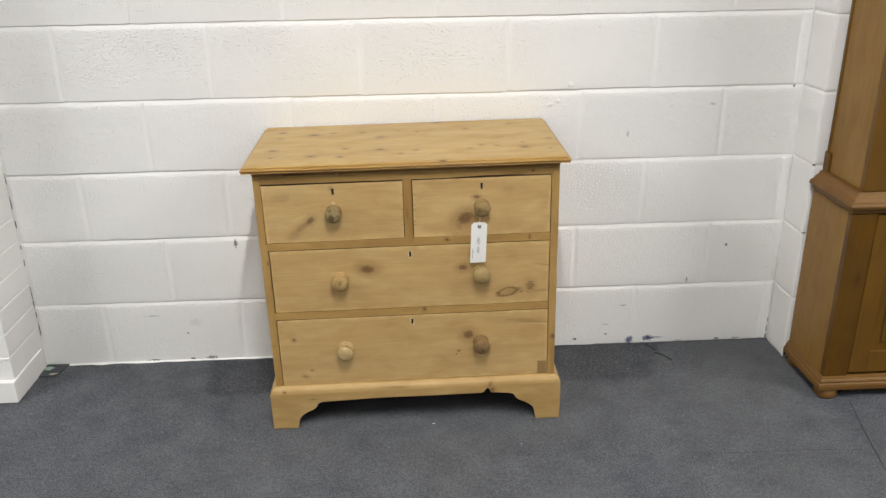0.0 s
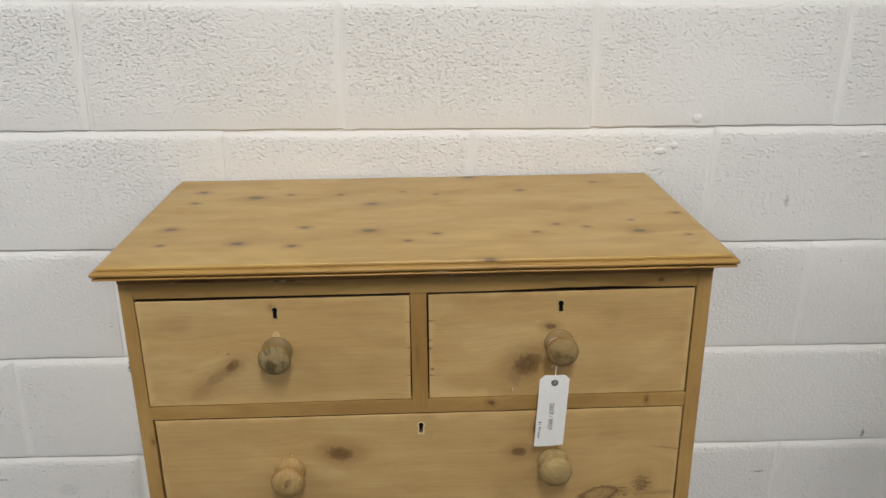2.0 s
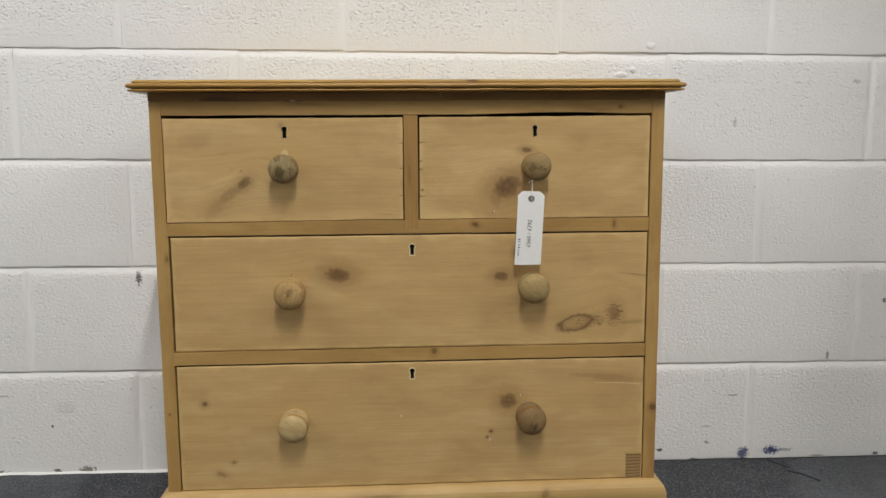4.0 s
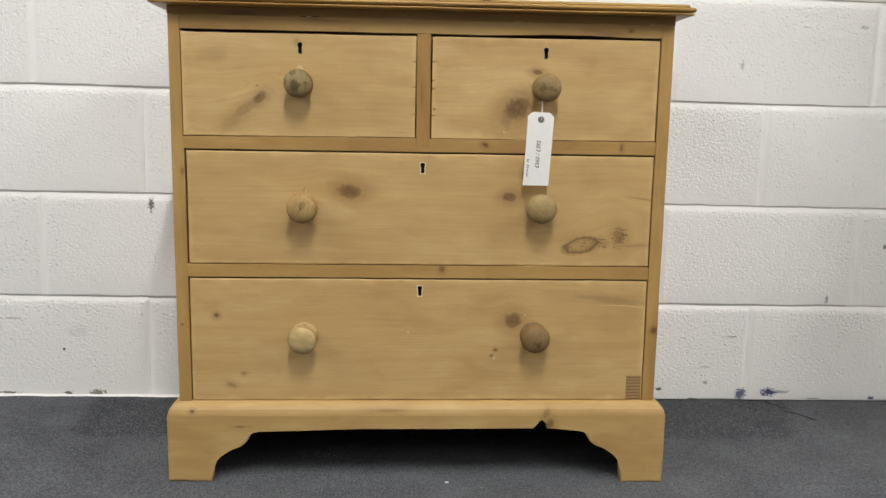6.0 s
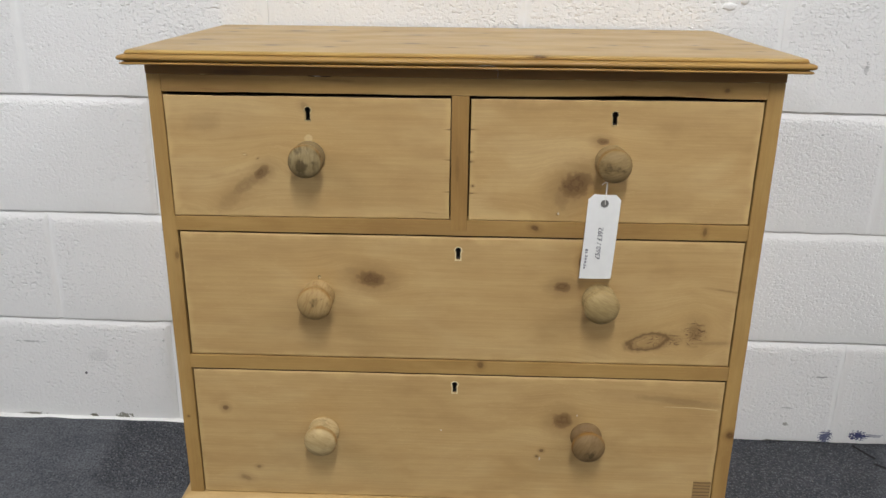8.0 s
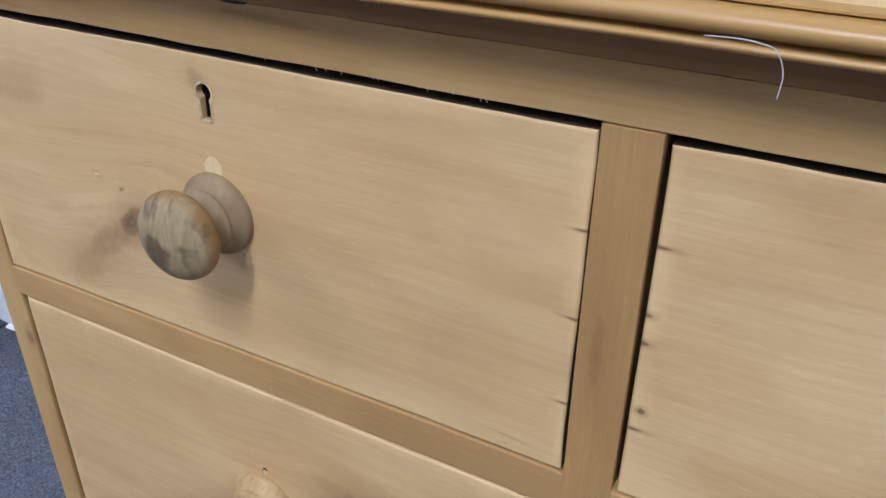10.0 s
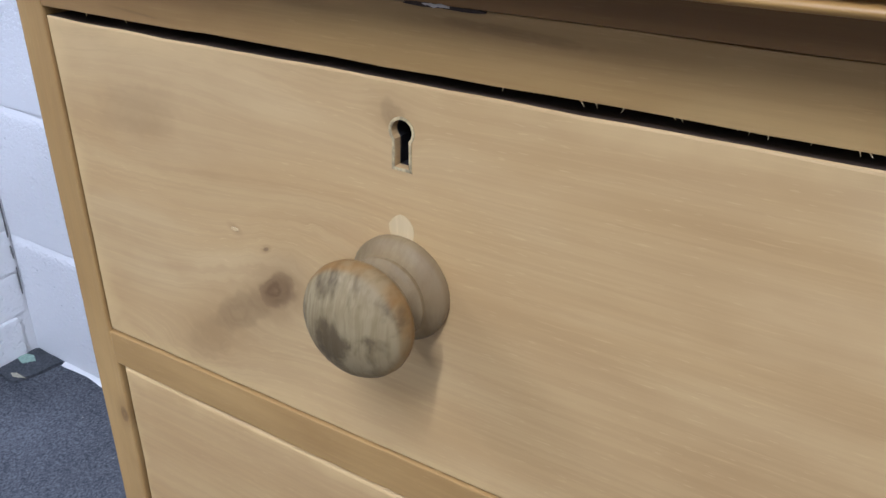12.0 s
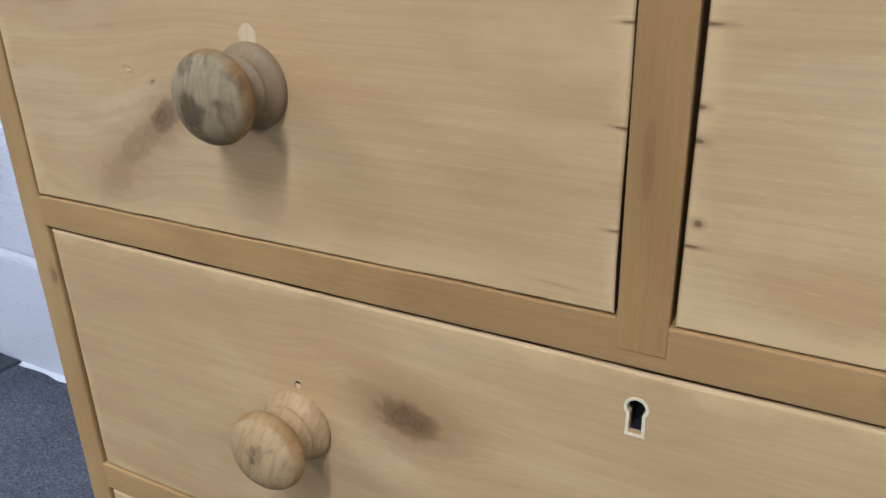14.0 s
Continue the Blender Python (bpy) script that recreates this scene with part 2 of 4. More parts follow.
def wall_paint(name, base, marks=(), pitted=1.0, faced=False):
    """Thick white masonry paint; marks: (x, z, half width, half height, strength, hue) of scuffs and one painted ledge
    shadow on the back wall.
    """
    n = Nodes(name)
    p = n.place()
    x, y, z = n.xyz(p)
    flat = n.vec(n.mul(x, 0.85), n.mul(y, 0.85), n.mul(z, 1.1))
    lumps = n.noise(p, 26.0, 2.0, 0.5)
    grains = n.noise(flat, 330.0, 2.0, 0.5)
    body = n.noise(flat, 165.0, 2.0, 0.55)
    dents = n.smooth(body, 0.28, 0.47, -1.0, 0.0)
    swell = n.smooth(body, 0.52, 0.74)
    holes = n.smooth(n.cells(flat, 21.0), 0.055, 0.02)
    rough_here = n.smooth(n.add(n.mul(n.chance(), 0.16), n.noise(p, 3.4, 3.0)), 0.40, 0.66)
    stain = n.noise(p, 1.1, 3.0)
    drips = n.noise(n.vec(n.mul(x, 5.0), n.mul(y, 5.0), n.mul(z, 0.7)), 1.4, 3.0)
    colour = n.mix(n.smooth(stain, 0.35, 0.7, 0.0, 0.5), base, tuple(c * f for c, f in zip(base, (0.93, 0.93, 0.92))))
    colour = n.mix(n.smooth(drips, 0.55, 0.75, 0.0, 0.25), colour, tuple(c * f for c, f in zip(base, (0.9, 0.89, 0.86))))
    ragged = n.noise(n.vec(n.mul(x, 0.6), y, z), 330.0, 3.0, 0.6)
    for mx, mz, rx, rz, strength, hue in marks:
        d, _ = n.spot(x, z, mx, mz, rx, rz)
        d = n.math("MULTIPLY_ADD", n.math("SUBTRACT", ragged, 0.5), 3.4, d)
        colour = n.mix(n.mul(n.smooth(d, 1.0, 0.72), strength), colour, SCUFF_AND_SHADE[hue])
    grain_here = n.mul(n.math("MULTIPLY_ADD", rough_here, 0.45, 0.55), pitted)
    if faced:
        own = n.tree.nodes.new("ShaderNodeAttribute")
        own.attribute_name = "open_grain"
        grain_here = n.mul(grain_here, own.outputs["Fac"])
    colour = n.mix(n.mul(n.mul(holes, grain_here), 0.55), colour, tuple(c * 0.35 for c in base))
    fine = n.math("MULTIPLY_ADD", grains, 0.16, n.math("MULTIPLY_ADD", swell, 0.34, n.math("MULTIPLY_ADD", holes, -0.6, n.mul(dents, 0.62))))
    h = n.math("MULTIPLY_ADD", fine, grain_here, n.mul(lumps, 0.55))
    return n.finish(colour, n.math("MULTIPLY_ADD", grains, 0.25, 0.42), n.bump(h, 1.0, 0.0030), specular=0.35)


def carpet(name):
    n = Nodes(name)
    p = n.place()
    x, y, z = n.xyz(p)
    fuzz = n.noise(p, 700.0, 3.0, 0.7)
    tufts = n.noise(n.vec(n.mul(x, 1.0), n.mul(y, 0.7), z), 310.0, 3.0, 0.75)
    soil = n.noise(p, 8.0, 6.0, 0.68)
    broad = n.noise(p, 1.3, 3.0, 0.55)
    mottle = n.noise(n.vec(x, n.mul(y, 0.8), z), 95.0, 5.0, 0.75)
    lit = n.math("MULTIPLY_ADD", n.math("SUBTRACT", tufts, 0.5), 1.35, n.math("MULTIPLY_ADD", n.math("SUBTRACT", mottle, 0.5), 0.55, 0.47))
    lit = n.math("MULTIPLY_ADD", n.math("SUBTRACT", soil, 0.5), 0.40, lit)
    colour = n.mix(n.smooth(lit, 0.15, 0.85), (0.038, 0.042, 0.050), (0.190, 0.198, 0.216))
    colour = n.mix(n.smooth(broad, 0.40, 0.65, 0.0, 0.22), colour, (0.135, 0.134, 0.126))
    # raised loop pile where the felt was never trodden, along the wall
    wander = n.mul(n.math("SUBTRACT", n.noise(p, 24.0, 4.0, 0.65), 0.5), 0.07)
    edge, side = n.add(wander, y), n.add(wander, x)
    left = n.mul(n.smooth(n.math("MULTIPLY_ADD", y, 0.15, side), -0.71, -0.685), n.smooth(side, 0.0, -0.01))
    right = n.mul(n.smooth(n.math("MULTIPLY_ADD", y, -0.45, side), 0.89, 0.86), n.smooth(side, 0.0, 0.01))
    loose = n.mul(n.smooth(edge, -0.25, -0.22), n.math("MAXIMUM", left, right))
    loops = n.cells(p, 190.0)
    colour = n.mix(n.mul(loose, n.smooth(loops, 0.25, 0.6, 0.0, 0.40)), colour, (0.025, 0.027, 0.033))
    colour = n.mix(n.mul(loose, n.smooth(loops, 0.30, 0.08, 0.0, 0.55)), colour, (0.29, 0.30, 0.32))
    lint = n.smooth(n.noise(p, 130.0, 2.0), 0.72, 0.76)
    colour = n.mix(n.mul(lint, 0.6), colour, (0.42, 0.40, 0.36))
    h = n.add(n.mul(fuzz, 0.5), n.mul(tufts, 0.6))
    h = n.math("MULTIPLY_ADD", n.mul(loose, loops), -2.0, h)
    return n.finish(colour, 0.95, n.bump(h, 0.8, 0.004), specular=0.12)


def plain(name, colour, rough=0.6, vary=0.12, scale=40.0, metal=0.0, bump=0.1, depth=0.001):
    n = Nodes(name)
    p = n.local()
    a, b = n.noise(p, scale, 4.0), n.noise(p, scale * 0.12, 2.0)
    c = n.mix(n.smooth(a, 0.3, 0.7), tuple(k * (1 - vary) for k in colour), tuple(min(1, k * (1 + vary)) for k in colour))
    c = n.mix(n.smooth(b, 0.4, 0.7, 0.0, 0.3), c, tuple(k * (1 - 1.5 * vary) for k in colour))
    return n.finish(c, n.math("MULTIPLY_ADD", n.math("SUBTRACT", a, 0.5), 0.2, rough), n.bump(a, bump, depth), metal)


def knob_wood(name):
    """Weathered turned pine, tinted knob by knob, with dark handled patches and an amber rim."""
    n = Nodes(name)
    x, y, z = n.xyz(n.local())
    info = n.tree.nodes.new("ShaderNodeObjectInfo")
    tint, grime, r = info.outputs["Color"], info.outputs["Alpha"], info.outputs["Random"]
    q = n.vec(n.math("MULTIPLY_ADD", r, 3.0, x), n.mul(y, 0.6), n.add(n.mul(z, 0.7), r))
    soft = n.noise(q, 50.0, 3.0, 0.55, 0.3)
    lines = n.noise(n.vec(n.math("MULTIPLY_ADD", x, 430.0, n.mul(soft, 3.0)), n.mul(y, 200.0), n.math("MULTIPLY_ADD", r, 40.0, n.mul(z, 34.0))), 1.0, 3.0, 0.6)
    coarse = n.noise(n.vec(n.math("MULTIPLY_ADD", x, 130.0, n.mul(soft, 4.0)), n.mul(y, 110.0), n.math("MULTIPLY_ADD", r, 60.0, n.mul(z, 22.0))), 1.0, 2.0, 0.5)
    umber = n.mix(1.0, tint, (0.52, 0.45, 0.34), "MULTIPLY")
    colour = n.mix(n.smooth(soft, 0.62, 0.35, 0.0, 0.5), tint, n.mix(1.0, tint, (1.30, 1.36, 1.45), "MULTIPLY"))
    colour = n.mix(n.smooth(coarse, 0.45, 0.75, 0.0, 0.24), colour, umber)
    colour = n.mix(n.smooth(lines, 0.42, 0.66, 0.0, 0.34), colour, umber)
    # dark patches worn into the lower middle of the face
    mid, _ = n.spot(x, z, 0.001, -0.006, 0.017, 0.013)
    blots = n.noise(q, 70.0, 4.0, 0.6, 0.3)
    blots = n.math("MULTIPLY_ADD", n.smooth(mid, 1.1, 0.2), 0.09, n.math("MULTIPLY_ADD", n.math("SUBTRACT", grime, 1.0), 0.25, blots))
    colour = n.mix(n.mul(n.smooth(blots, 0.50, 0.70, 0.0, 0.80), n.smooth(y, -0.020, -0.027, 0.5, 1.0)), colour, (0.070, 0.047, 0.020))
    # the turned foot is browner than the face
    foot = n.mul(n.smooth(y, -0.0175, -0.0120), n.smooth(grime, 0.6, 1.0))
    colour = n.mix(n.mul(foot, n.smooth(soft, 0.65, 0.40, 0.45, 0.85)), colour, n.mix(0.35, n.mix(0.55, tint, umber), (0.17, 0.095, 0.042)))
    rim, _ = n.spot(x, z, 0.0, 0.0, 0.0231, 0.0231)
    amber = n.mul(n.mul(n.smooth(rim, 0.91, 0.985), n.smooth(y, -0.0195, -0.0225)), n.mul(n.smooth(grime, 0.50, 0.56), n.smooth(soft, 0.62, 0.45, 0.25, 1.0)))
    colour = n.mix(n.mul(amber, 0.75), colour, n.mix(0.75, umber, (0.27, 0.125, 0.022)))
    return n.finish(colour, n.math("MULTIPLY_ADD", lines, 0.25, 0.42), n.bump(n.add(lines, n.mul(n.smooth(blots, 0.6, 0.7), -0.5)), 0.30, 0.0007), specular=0.16)


# the chest leans a little: its floor-level middle and its lean, and the place of its front
CHEST_X, TIP, FRONT = 0.005, 0.0087, -0.421


def on_front(x, z):
    """Places on the chest's upright front in its own leaning frame."""
    return x - CHEST_X + z * TIP, z - TIP * x


def front_knots(*rows):
    return [(*on_front(x, z), a, b, s, t) for x, z, a, b, s, t in rows]


PALE, MID, DARK = (0.530, 0.360, 0.152), (0.448, 0.282, 0.106), (0.290, 0.162, 0.052)
M_D1 = wood("pine_drawer_small", "xz", PALE, MID, DARK, front_knots(
    (-0.267, 0.648, 0.013, 0.008, 0.85, 38), (-0.290, 0.630, 0.024, 0.009, 0.40, 38), (-0.314, 0.606, 0.022, 0.010, 0.15, 38), (-0.288, 0.672, 0.0022, 0.0012, 0.6, -20),
    (-0.271, 0.667, 0.002, 0.001, 0.7, 30), (-0.0165, 0.712, 0.004, 0.0006, 0.9, 0), (-0.0155, 0.6715, 0.005, 0.0006, 0.9, -5),
    (-0.0165, 0.628, 0.004, 0.0006, 0.85, 0), (-0.04, 0.598, 0.012, 0.0006, 0.25, -4), (-0.206, 0.738, 0.005, 0.006, 0.35, 30), (-0.34, 0.715, 0.03, 0.012, 0.14, 10)), 1.3, figure=1.2, blotch=1.35, worn=(-0.3885, -0.0130, 0.5895, 0.754))
M_D2 = wood("pine_drawer_small_knotty", "xz", PALE, MID, DARK, front_knots(
    (0.184, 0.701, 0.009, 0.005, 0.85, -5), (0.153, 0.642, 0.023, 0.018, 0.90, 25), (0.136, 0.622, 0.010, 0.016, 0.25, 10), (0.131, 0.601, 0.002, 0.002, 0.5, 0),
    (0.016, 0.637, 0.0018, 0.0016, 0.95, 0), (0.012, 0.670, 0.003, 0.0012, 0.95, 0), (0.0115, 0.683, 0.003, 0.0012, 0.9, 0), (0.0125, 0.713, 0.005, 0.0008, 0.9, 0),
    (0.014, 0.627, 0.004, 0.0007, 0.9, 0)), 5.1, figure=1.2, blotch=1.35, worn=(0.0115, 0.386, 0.5895, 0.7525))
M_D3 = wood("pine_drawer_wide", "xz", PALE, MID, DARK, front_knots(
    (-0.121, 0.4995, 0.021, 0.0120, 0.88, -8), (-0.142, 0.508, 0.018, 0.007, 0.10, -25), (0.145, 0.496, 0.013, 0.008, 0.85, 0), (0.169, 0.534, 0.005, 0.009, 0.8, 0),
    (0.2705, 0.4165, 0.0270, 0.0120, -0.60, 14), (0.2850, 0.4180, 0.038, 0.0120, -1.65, 14), (0.3340, 0.4310, 0.0165, 0.0210, -1.95, 12), (0.3350, 0.4330, 0.010, 0.014, 0.60, 10), (0.3080, 0.4200, 0.014, 0.009, -1.8, 15),
    (0.36, 0.417, 0.03, 0.003, 0.3, 2), (0.372, 0.497, 0.018, 0.0012, 0.4, -8)), 8.7, figure=1.0, blotch=1.15, worn=(-0.386, 0.387, 0.3776, 0.5622))
M_D4 = wood("pine_drawer_bottom", "xz", PALE, MID, DARK, front_knots(
    (-0.341, 0.287, 0.0050, 0.0048, 0.9, 0), (0.159, 0.284, 0.016, 0.014, 0.85, 10), (0.131, 0.232, 0.003, 0.0025, 0.95, 0), (0.125, 0.222, 0.0025, 0.002, 0.9, 0),
    (-0.317, 0.166, 0.009, 0.005, 0.5, -20), (-0.296, 0.186, 0.004, 0.003, 0.6, 0), (0.222, 0.142, 0.008, 0.002, 0.7, 0), (0.33, 0.322, 0.07, 0.006, 0.3, -6)), 12.9, figure=1.0, blotch=1.2, worn=(-0.387, 0.387, 0.1414, 0.3535))
SPALE, SMID, SDARK = (0.417, 0.257, 0.083), (0.341, 0.199, 0.059), (0.222, 0.113, 0.030)
M_RAIL = wood("pine_rail", "xz", SPALE, SMID, SDARK, front_knots(
    (0.102, 0.581, 0.004, 0.006, 0.9, 70), (0.330, 0.582, 0.003, 0.007, 0.7, 0), (0.035, 0.372, 0.005, 0.006, 0.75, 0), (-0.006, 0.580, 0.0022, 0.0022, 0.95, 0),
    (0.335, 0.771, 0.004, 0.003, 0.85, 0), (0.30, 0.766, 0.02, 0.004, 0.3, 0), (-0.16, 0.772, 0.03, 0.002, 0.35, -3), (-0.33, 0.7575, 0.014, 0.0006, 0.22, -4)), 2.2, figure=0.9, blotch=1.6)
M_STILE = wood("pine_stile", "zx", SPALE, SMID, SDARK, [(0.266, 0.403, 0.006, 0.006, 0.85, 0), (0.530, -0.392, 0.006, 0.003, 0.6, 0), (0.274, -0.400, 0.002, 0.002, 0.7, 0)], 3.6, figure=0.9, blotch=1.6)
M_DIVIDER = wood("pine_divider", "zx", (0.365, 0.212, 0.064), (0.285, 0.156, 0.043), (0.170, 0.083, 0.020), [(0.66, -0.004, 0.02, 0.003, 0.3, 0)], 6.6, figure=1.2, blotch=1.5)
M_SIDE = wood("pine_side", "zy", SPALE, SMID, SDARK, [(0.5, -0.25, 0.01, 0.007, 0.7, 0), (0.25, -0.12, 0.009, 0.007, 0.7, 0)], 6.4)
M_PLINTH = wood("pine_plinth", "xz", (0.455, 0.305, 0.118), (0.395, 0.248, 0.086), (0.245, 0.132, 0.038), front_knots(
    # flat marks at the feet: dirty lower edges with shade painted in
    (-0.426, 0.075, 0.003, 0.012, 0.5, 0), (-0.405, 0.001, 0.03, 0.0028, 0.75, 0), (0.40, -0.001, 0.035, 0.0028, 0.75, 0), (0.432, 0.012, 0.003, 0.009, 0.6, 0), (-0.30, 0.098, 0.01, 0.002, 0.5, 0),
    (-0.380, 0.124, 0.0045, 0.003, 0.9, 0), (0.222, 0.125, 0.010, 0.006, 0.5, 60), (0.2290, 0.107, 0.009, 0.0065, 0.75, 80), (0.434, 0.032, 0.003, 0.005, 0.9, 0), (-0.05, 0.128, 0.03, 0.003, 0.35, 0)), 9.9, figure=0.8, blotch=1.6)
TPALE, TMID, TDARK = (0.481, 0.315, 0.098), (0.396, 0.246, 0.068), (0.248, 0.135, 0.035)
TOP_KNOTS = [(-0.37, -0.083, 9), (-0.369, -0.148, 6), (-0.273, -0.121, 12), (-0.217, -0.107, 5), (-0.131, -0.112, 5), (-0.075, -0.169, 8), (-0.372, -0.285, 9), (-0.368, -0.357, 5),
             (-0.259, -0.355, 9), (-0.18, -0.369, 7), (-0.171, -0.287, 7), (-0.074, -0.308, 10), (-0.016, -0.357, 5), (0.026, -0.328, 6), (-0.026, -0.1, 4), (0.031, -0.12, 4),
             (0.177, -0.104, 6), (0.313, -0.061, 5), (0.173, -0.33, 5), (0.208, -0.295, 5), (0.251, -0.31, 5), (0.325, -0.334, 9), (0.405, -0.25, 6), (0.325, -0.282, 4),
             (0.391, -0.355, 4), (0.094, -0.44, 8), (0.094, -0.012, 10)]
M_TOP = wood("pine_top", "xy", TPALE, TMID, TDARK, [(x + 0.002, y, 0.00118 * r, 0.00084 * r, 1.0, 0) for x, y, r in TOP_KNOTS], 4.4, gloss=0.30, blotch=1.4)
M_MOULD = wood("pine_moulding", "xz", (0.42, 0.25, 0.066), (0.34, 0.185, 0.044), (0.18, 0.083, 0.020), [(0.5, 0.8, 0.01, 0.01, 0.1, 0)], 7.7, gloss=0.34)
# brown strip, its colour darkened further with shade from the moulding above
M_FILLET = wood("shaded_pine_fillet", "xz", (0.290, 0.152, 0.040), (0.235, 0.115, 0.028), (0.14, 0.063, 0.014), [(-0.3, 0.782, 0.03, 0.004, 0.6, 0)], 1.9)
# hidden boards, pine darkened to deepen the shade under the chest
M_SHADED_RAW = wood("shaded_raw_pine", "xz", (0.13, 0.085, 0.045), (0.10, 0.065, 0.034), (0.06, 0.038, 0.018), seed=3.3, gloss=0.7)
# drawer edges coloured near black, gap shade put into the wood
M_GAP_SHADE = wood("gap_shade_pine", "xz", (0.060, 0.036, 0.017), (0.044, 0.026, 0.012), (0.028, 0.016, 0.007), seed=5.3, gloss=0.75)
M_PLUG = wood("pale_pine_plug", "zx", (0.62, 0.47, 0.24), (0.57, 0.42, 0.20), (0.46, 0.33, 0.15), seed=2.7, gloss=0.5)


def striped(name):
    """Close-grained pine with dark winter rings lying level."""
    n = Nodes(name)
    x, y, z = n.xyz(n.local())
    waver = n.noise(n.vec(n.mul(x, 30.0), 0.0, n.mul(z, 60.0)), 1.0, 2.0)
    ring = n.smooth(n.math("SINE", n.math("MULTIPLY_ADD", z, 1130.0, n.mul(waver, 5.0))), 0.1, 1.0)
    colour = n.mix(n.mul(ring, 0.75), (0.31, 0.195, 0.076), (0.10, 0.054, 0.019))
    return n.finish(colour, 0.5, n.bump(ring, 0.2, 0.0006))


M_INLAY = striped("patch_pine")
M_KNOB = knob_wood("weathered_knob")
M_BONE = plain("bone", (0.70, 0.60, 0.36), 0.4, 0.12, 300.0)
M_WORN_BONE = plain("worn_bone", (0.44, 0.34, 0.165), 0.55, 0.4, 420.0)
M_IRON = plain("dark_iron", (0.03, 0.028, 0.026), 0.55, 0.3, 200.0, 0.6)
M_CARD = plain("white_card", (0.80, 0.79, 0.75), 0.6, 0.02, 90.0, 0.0, 0.05, 0.0004)
M_GREY = plain("grey_fibre", (0.16, 0.155, 0.14), 0.6, 0.1, 200.0)
M_STRING = plain("cotton_string", (0.74, 0.71, 0.64), 0.8, 0.1, 900.0)
M_SPLIT = plain("split_wood", (0.045, 0.026, 0.014), 0.8, 0.35, 700.0)
M_GAP = plain("open_joint", (0.010, 0.010, 0.012), 0.9, 0.2, 200.0)
M_THREAD = plain("grey_thread", (0.42, 0.40, 0.36), 0.8, 0.1, 900.0)
M_INK = plain("ink", (0.05, 0.05, 0.06), 0.5, 0.05, 100.0)
M_PAINT_CHIP = plain("white_paint_flake", (0.60, 0.53, 0.42), 0.6, 0.1, 300.0)
MARKS = [(0.823, 0.021, 0.019, 0.010, 0.98, "navy"), (0.852, 0.022, 0.020, 0.004, 0.5, "navy"), (0.757, 0.015, 0.014, 0.015, 0.9, "navy"), (0.940, 0.241, 0.004, 0.010, 0.85, "grey"),
         (1.064, 0.365, 0.005, 0.006, 0.8, "black"), (0.701, 0.757, 0.004, 0.011, 0.5, "grey"), (-0.569, 0.427, 0.006, 0.016, 0.85, "black"), (-0.89, 0.006, 0.026, 0.003, 0.85, "olive"),
         (-0.76, 0.006, 0.010, 0.005, 0.9, "olive"), (-0.695, 0.008, 0.017, 0.006, 0.8, "olive"), (0.564, 0.026, 0.007, 0.004, 0.9, "black"), (0.645, 0.003, 0.012, 0.003, 0.8, "olive"),
         (1.068, 0.009, 0.008, 0.004, 0.9, "navy"), (1.135, 0.008, 0.014, 0.003, 0.7, "black"), (0.672, 0.042, 0.006, 0.004, 0.6, "olive"), (0.672, 0.080, 0.014, 0.002, 0.5, "grey"),
         (1.221, 0.897, 0.006, 0.006, 0.8, "black"), (0.965, 0.845, 0.009, 0.004, 0.5, "grey"), (-0.765, 0.105, 0.003, 0.003, 0.9, "black"), (0.726, 0.151, 0.015, 0.002, 0.8, "grey"),
         # the mark at x -0.87 is the painted shadow of a small ledge
         (-0.87, 0.174, 0.026, 0.002, 0.6, "grey"), (-0.735, 0.145, 0.022, 0.014, 0.14, "grey"), (0.93, 0.006, 0.02, 0.002, 0.6, "olive")]
M_BLOCK = wall_paint("white_block_paint", (0.88, 0.875, 0.855), MARKS, faced=True)
M_BRICK = wall_paint("white_brick_paint", (0.88, 0.875, 0.855), pitted=0.5)
M_MORTAR = wall_paint("painted_mortar", (0.85, 0.845, 0.825), pitted=0.35)
# unseen walls and ceiling, greyed to cut the bounced light
M_UNSEEN_WALL = wall_paint("unseen_wall_grey", (0.50, 0.495, 0.48), pitted=0.3)
M_CEILING = plain("unseen_ceiling_grey", (0.56, 0.56, 0.55), 0.8, 0.05, 3.0)
M_CARPET = carpet("grey_needle_felt")
M_CARPET_DARK = plain("dark_carpet_offcut", (0.062, 0.068, 0.075), 0.95, 0.35, 260.0, 0.0, 0.6, 0.002)
M_GREEN = plain("green_paint_flake", (0.30, 0.42, 0.34), 0.6, 0.15, 200.0)
M_BUFF = plain("buff_flake", (0.45, 0.42, 0.30), 0.7, 0.2, 200.0)
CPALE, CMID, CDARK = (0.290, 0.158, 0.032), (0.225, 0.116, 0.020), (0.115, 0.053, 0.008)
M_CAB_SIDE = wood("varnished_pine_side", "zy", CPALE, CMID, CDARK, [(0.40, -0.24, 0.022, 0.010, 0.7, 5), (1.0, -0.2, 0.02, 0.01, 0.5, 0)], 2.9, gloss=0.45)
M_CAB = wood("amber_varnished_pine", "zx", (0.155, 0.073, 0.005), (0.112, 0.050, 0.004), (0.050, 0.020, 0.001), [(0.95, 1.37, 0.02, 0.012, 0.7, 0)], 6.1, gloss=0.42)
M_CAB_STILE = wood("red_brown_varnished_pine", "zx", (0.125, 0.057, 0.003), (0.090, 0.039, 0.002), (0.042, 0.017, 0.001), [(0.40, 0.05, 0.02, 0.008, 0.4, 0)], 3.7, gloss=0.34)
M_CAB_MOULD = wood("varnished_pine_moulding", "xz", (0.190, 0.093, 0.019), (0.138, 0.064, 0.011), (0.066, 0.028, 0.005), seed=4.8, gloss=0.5)
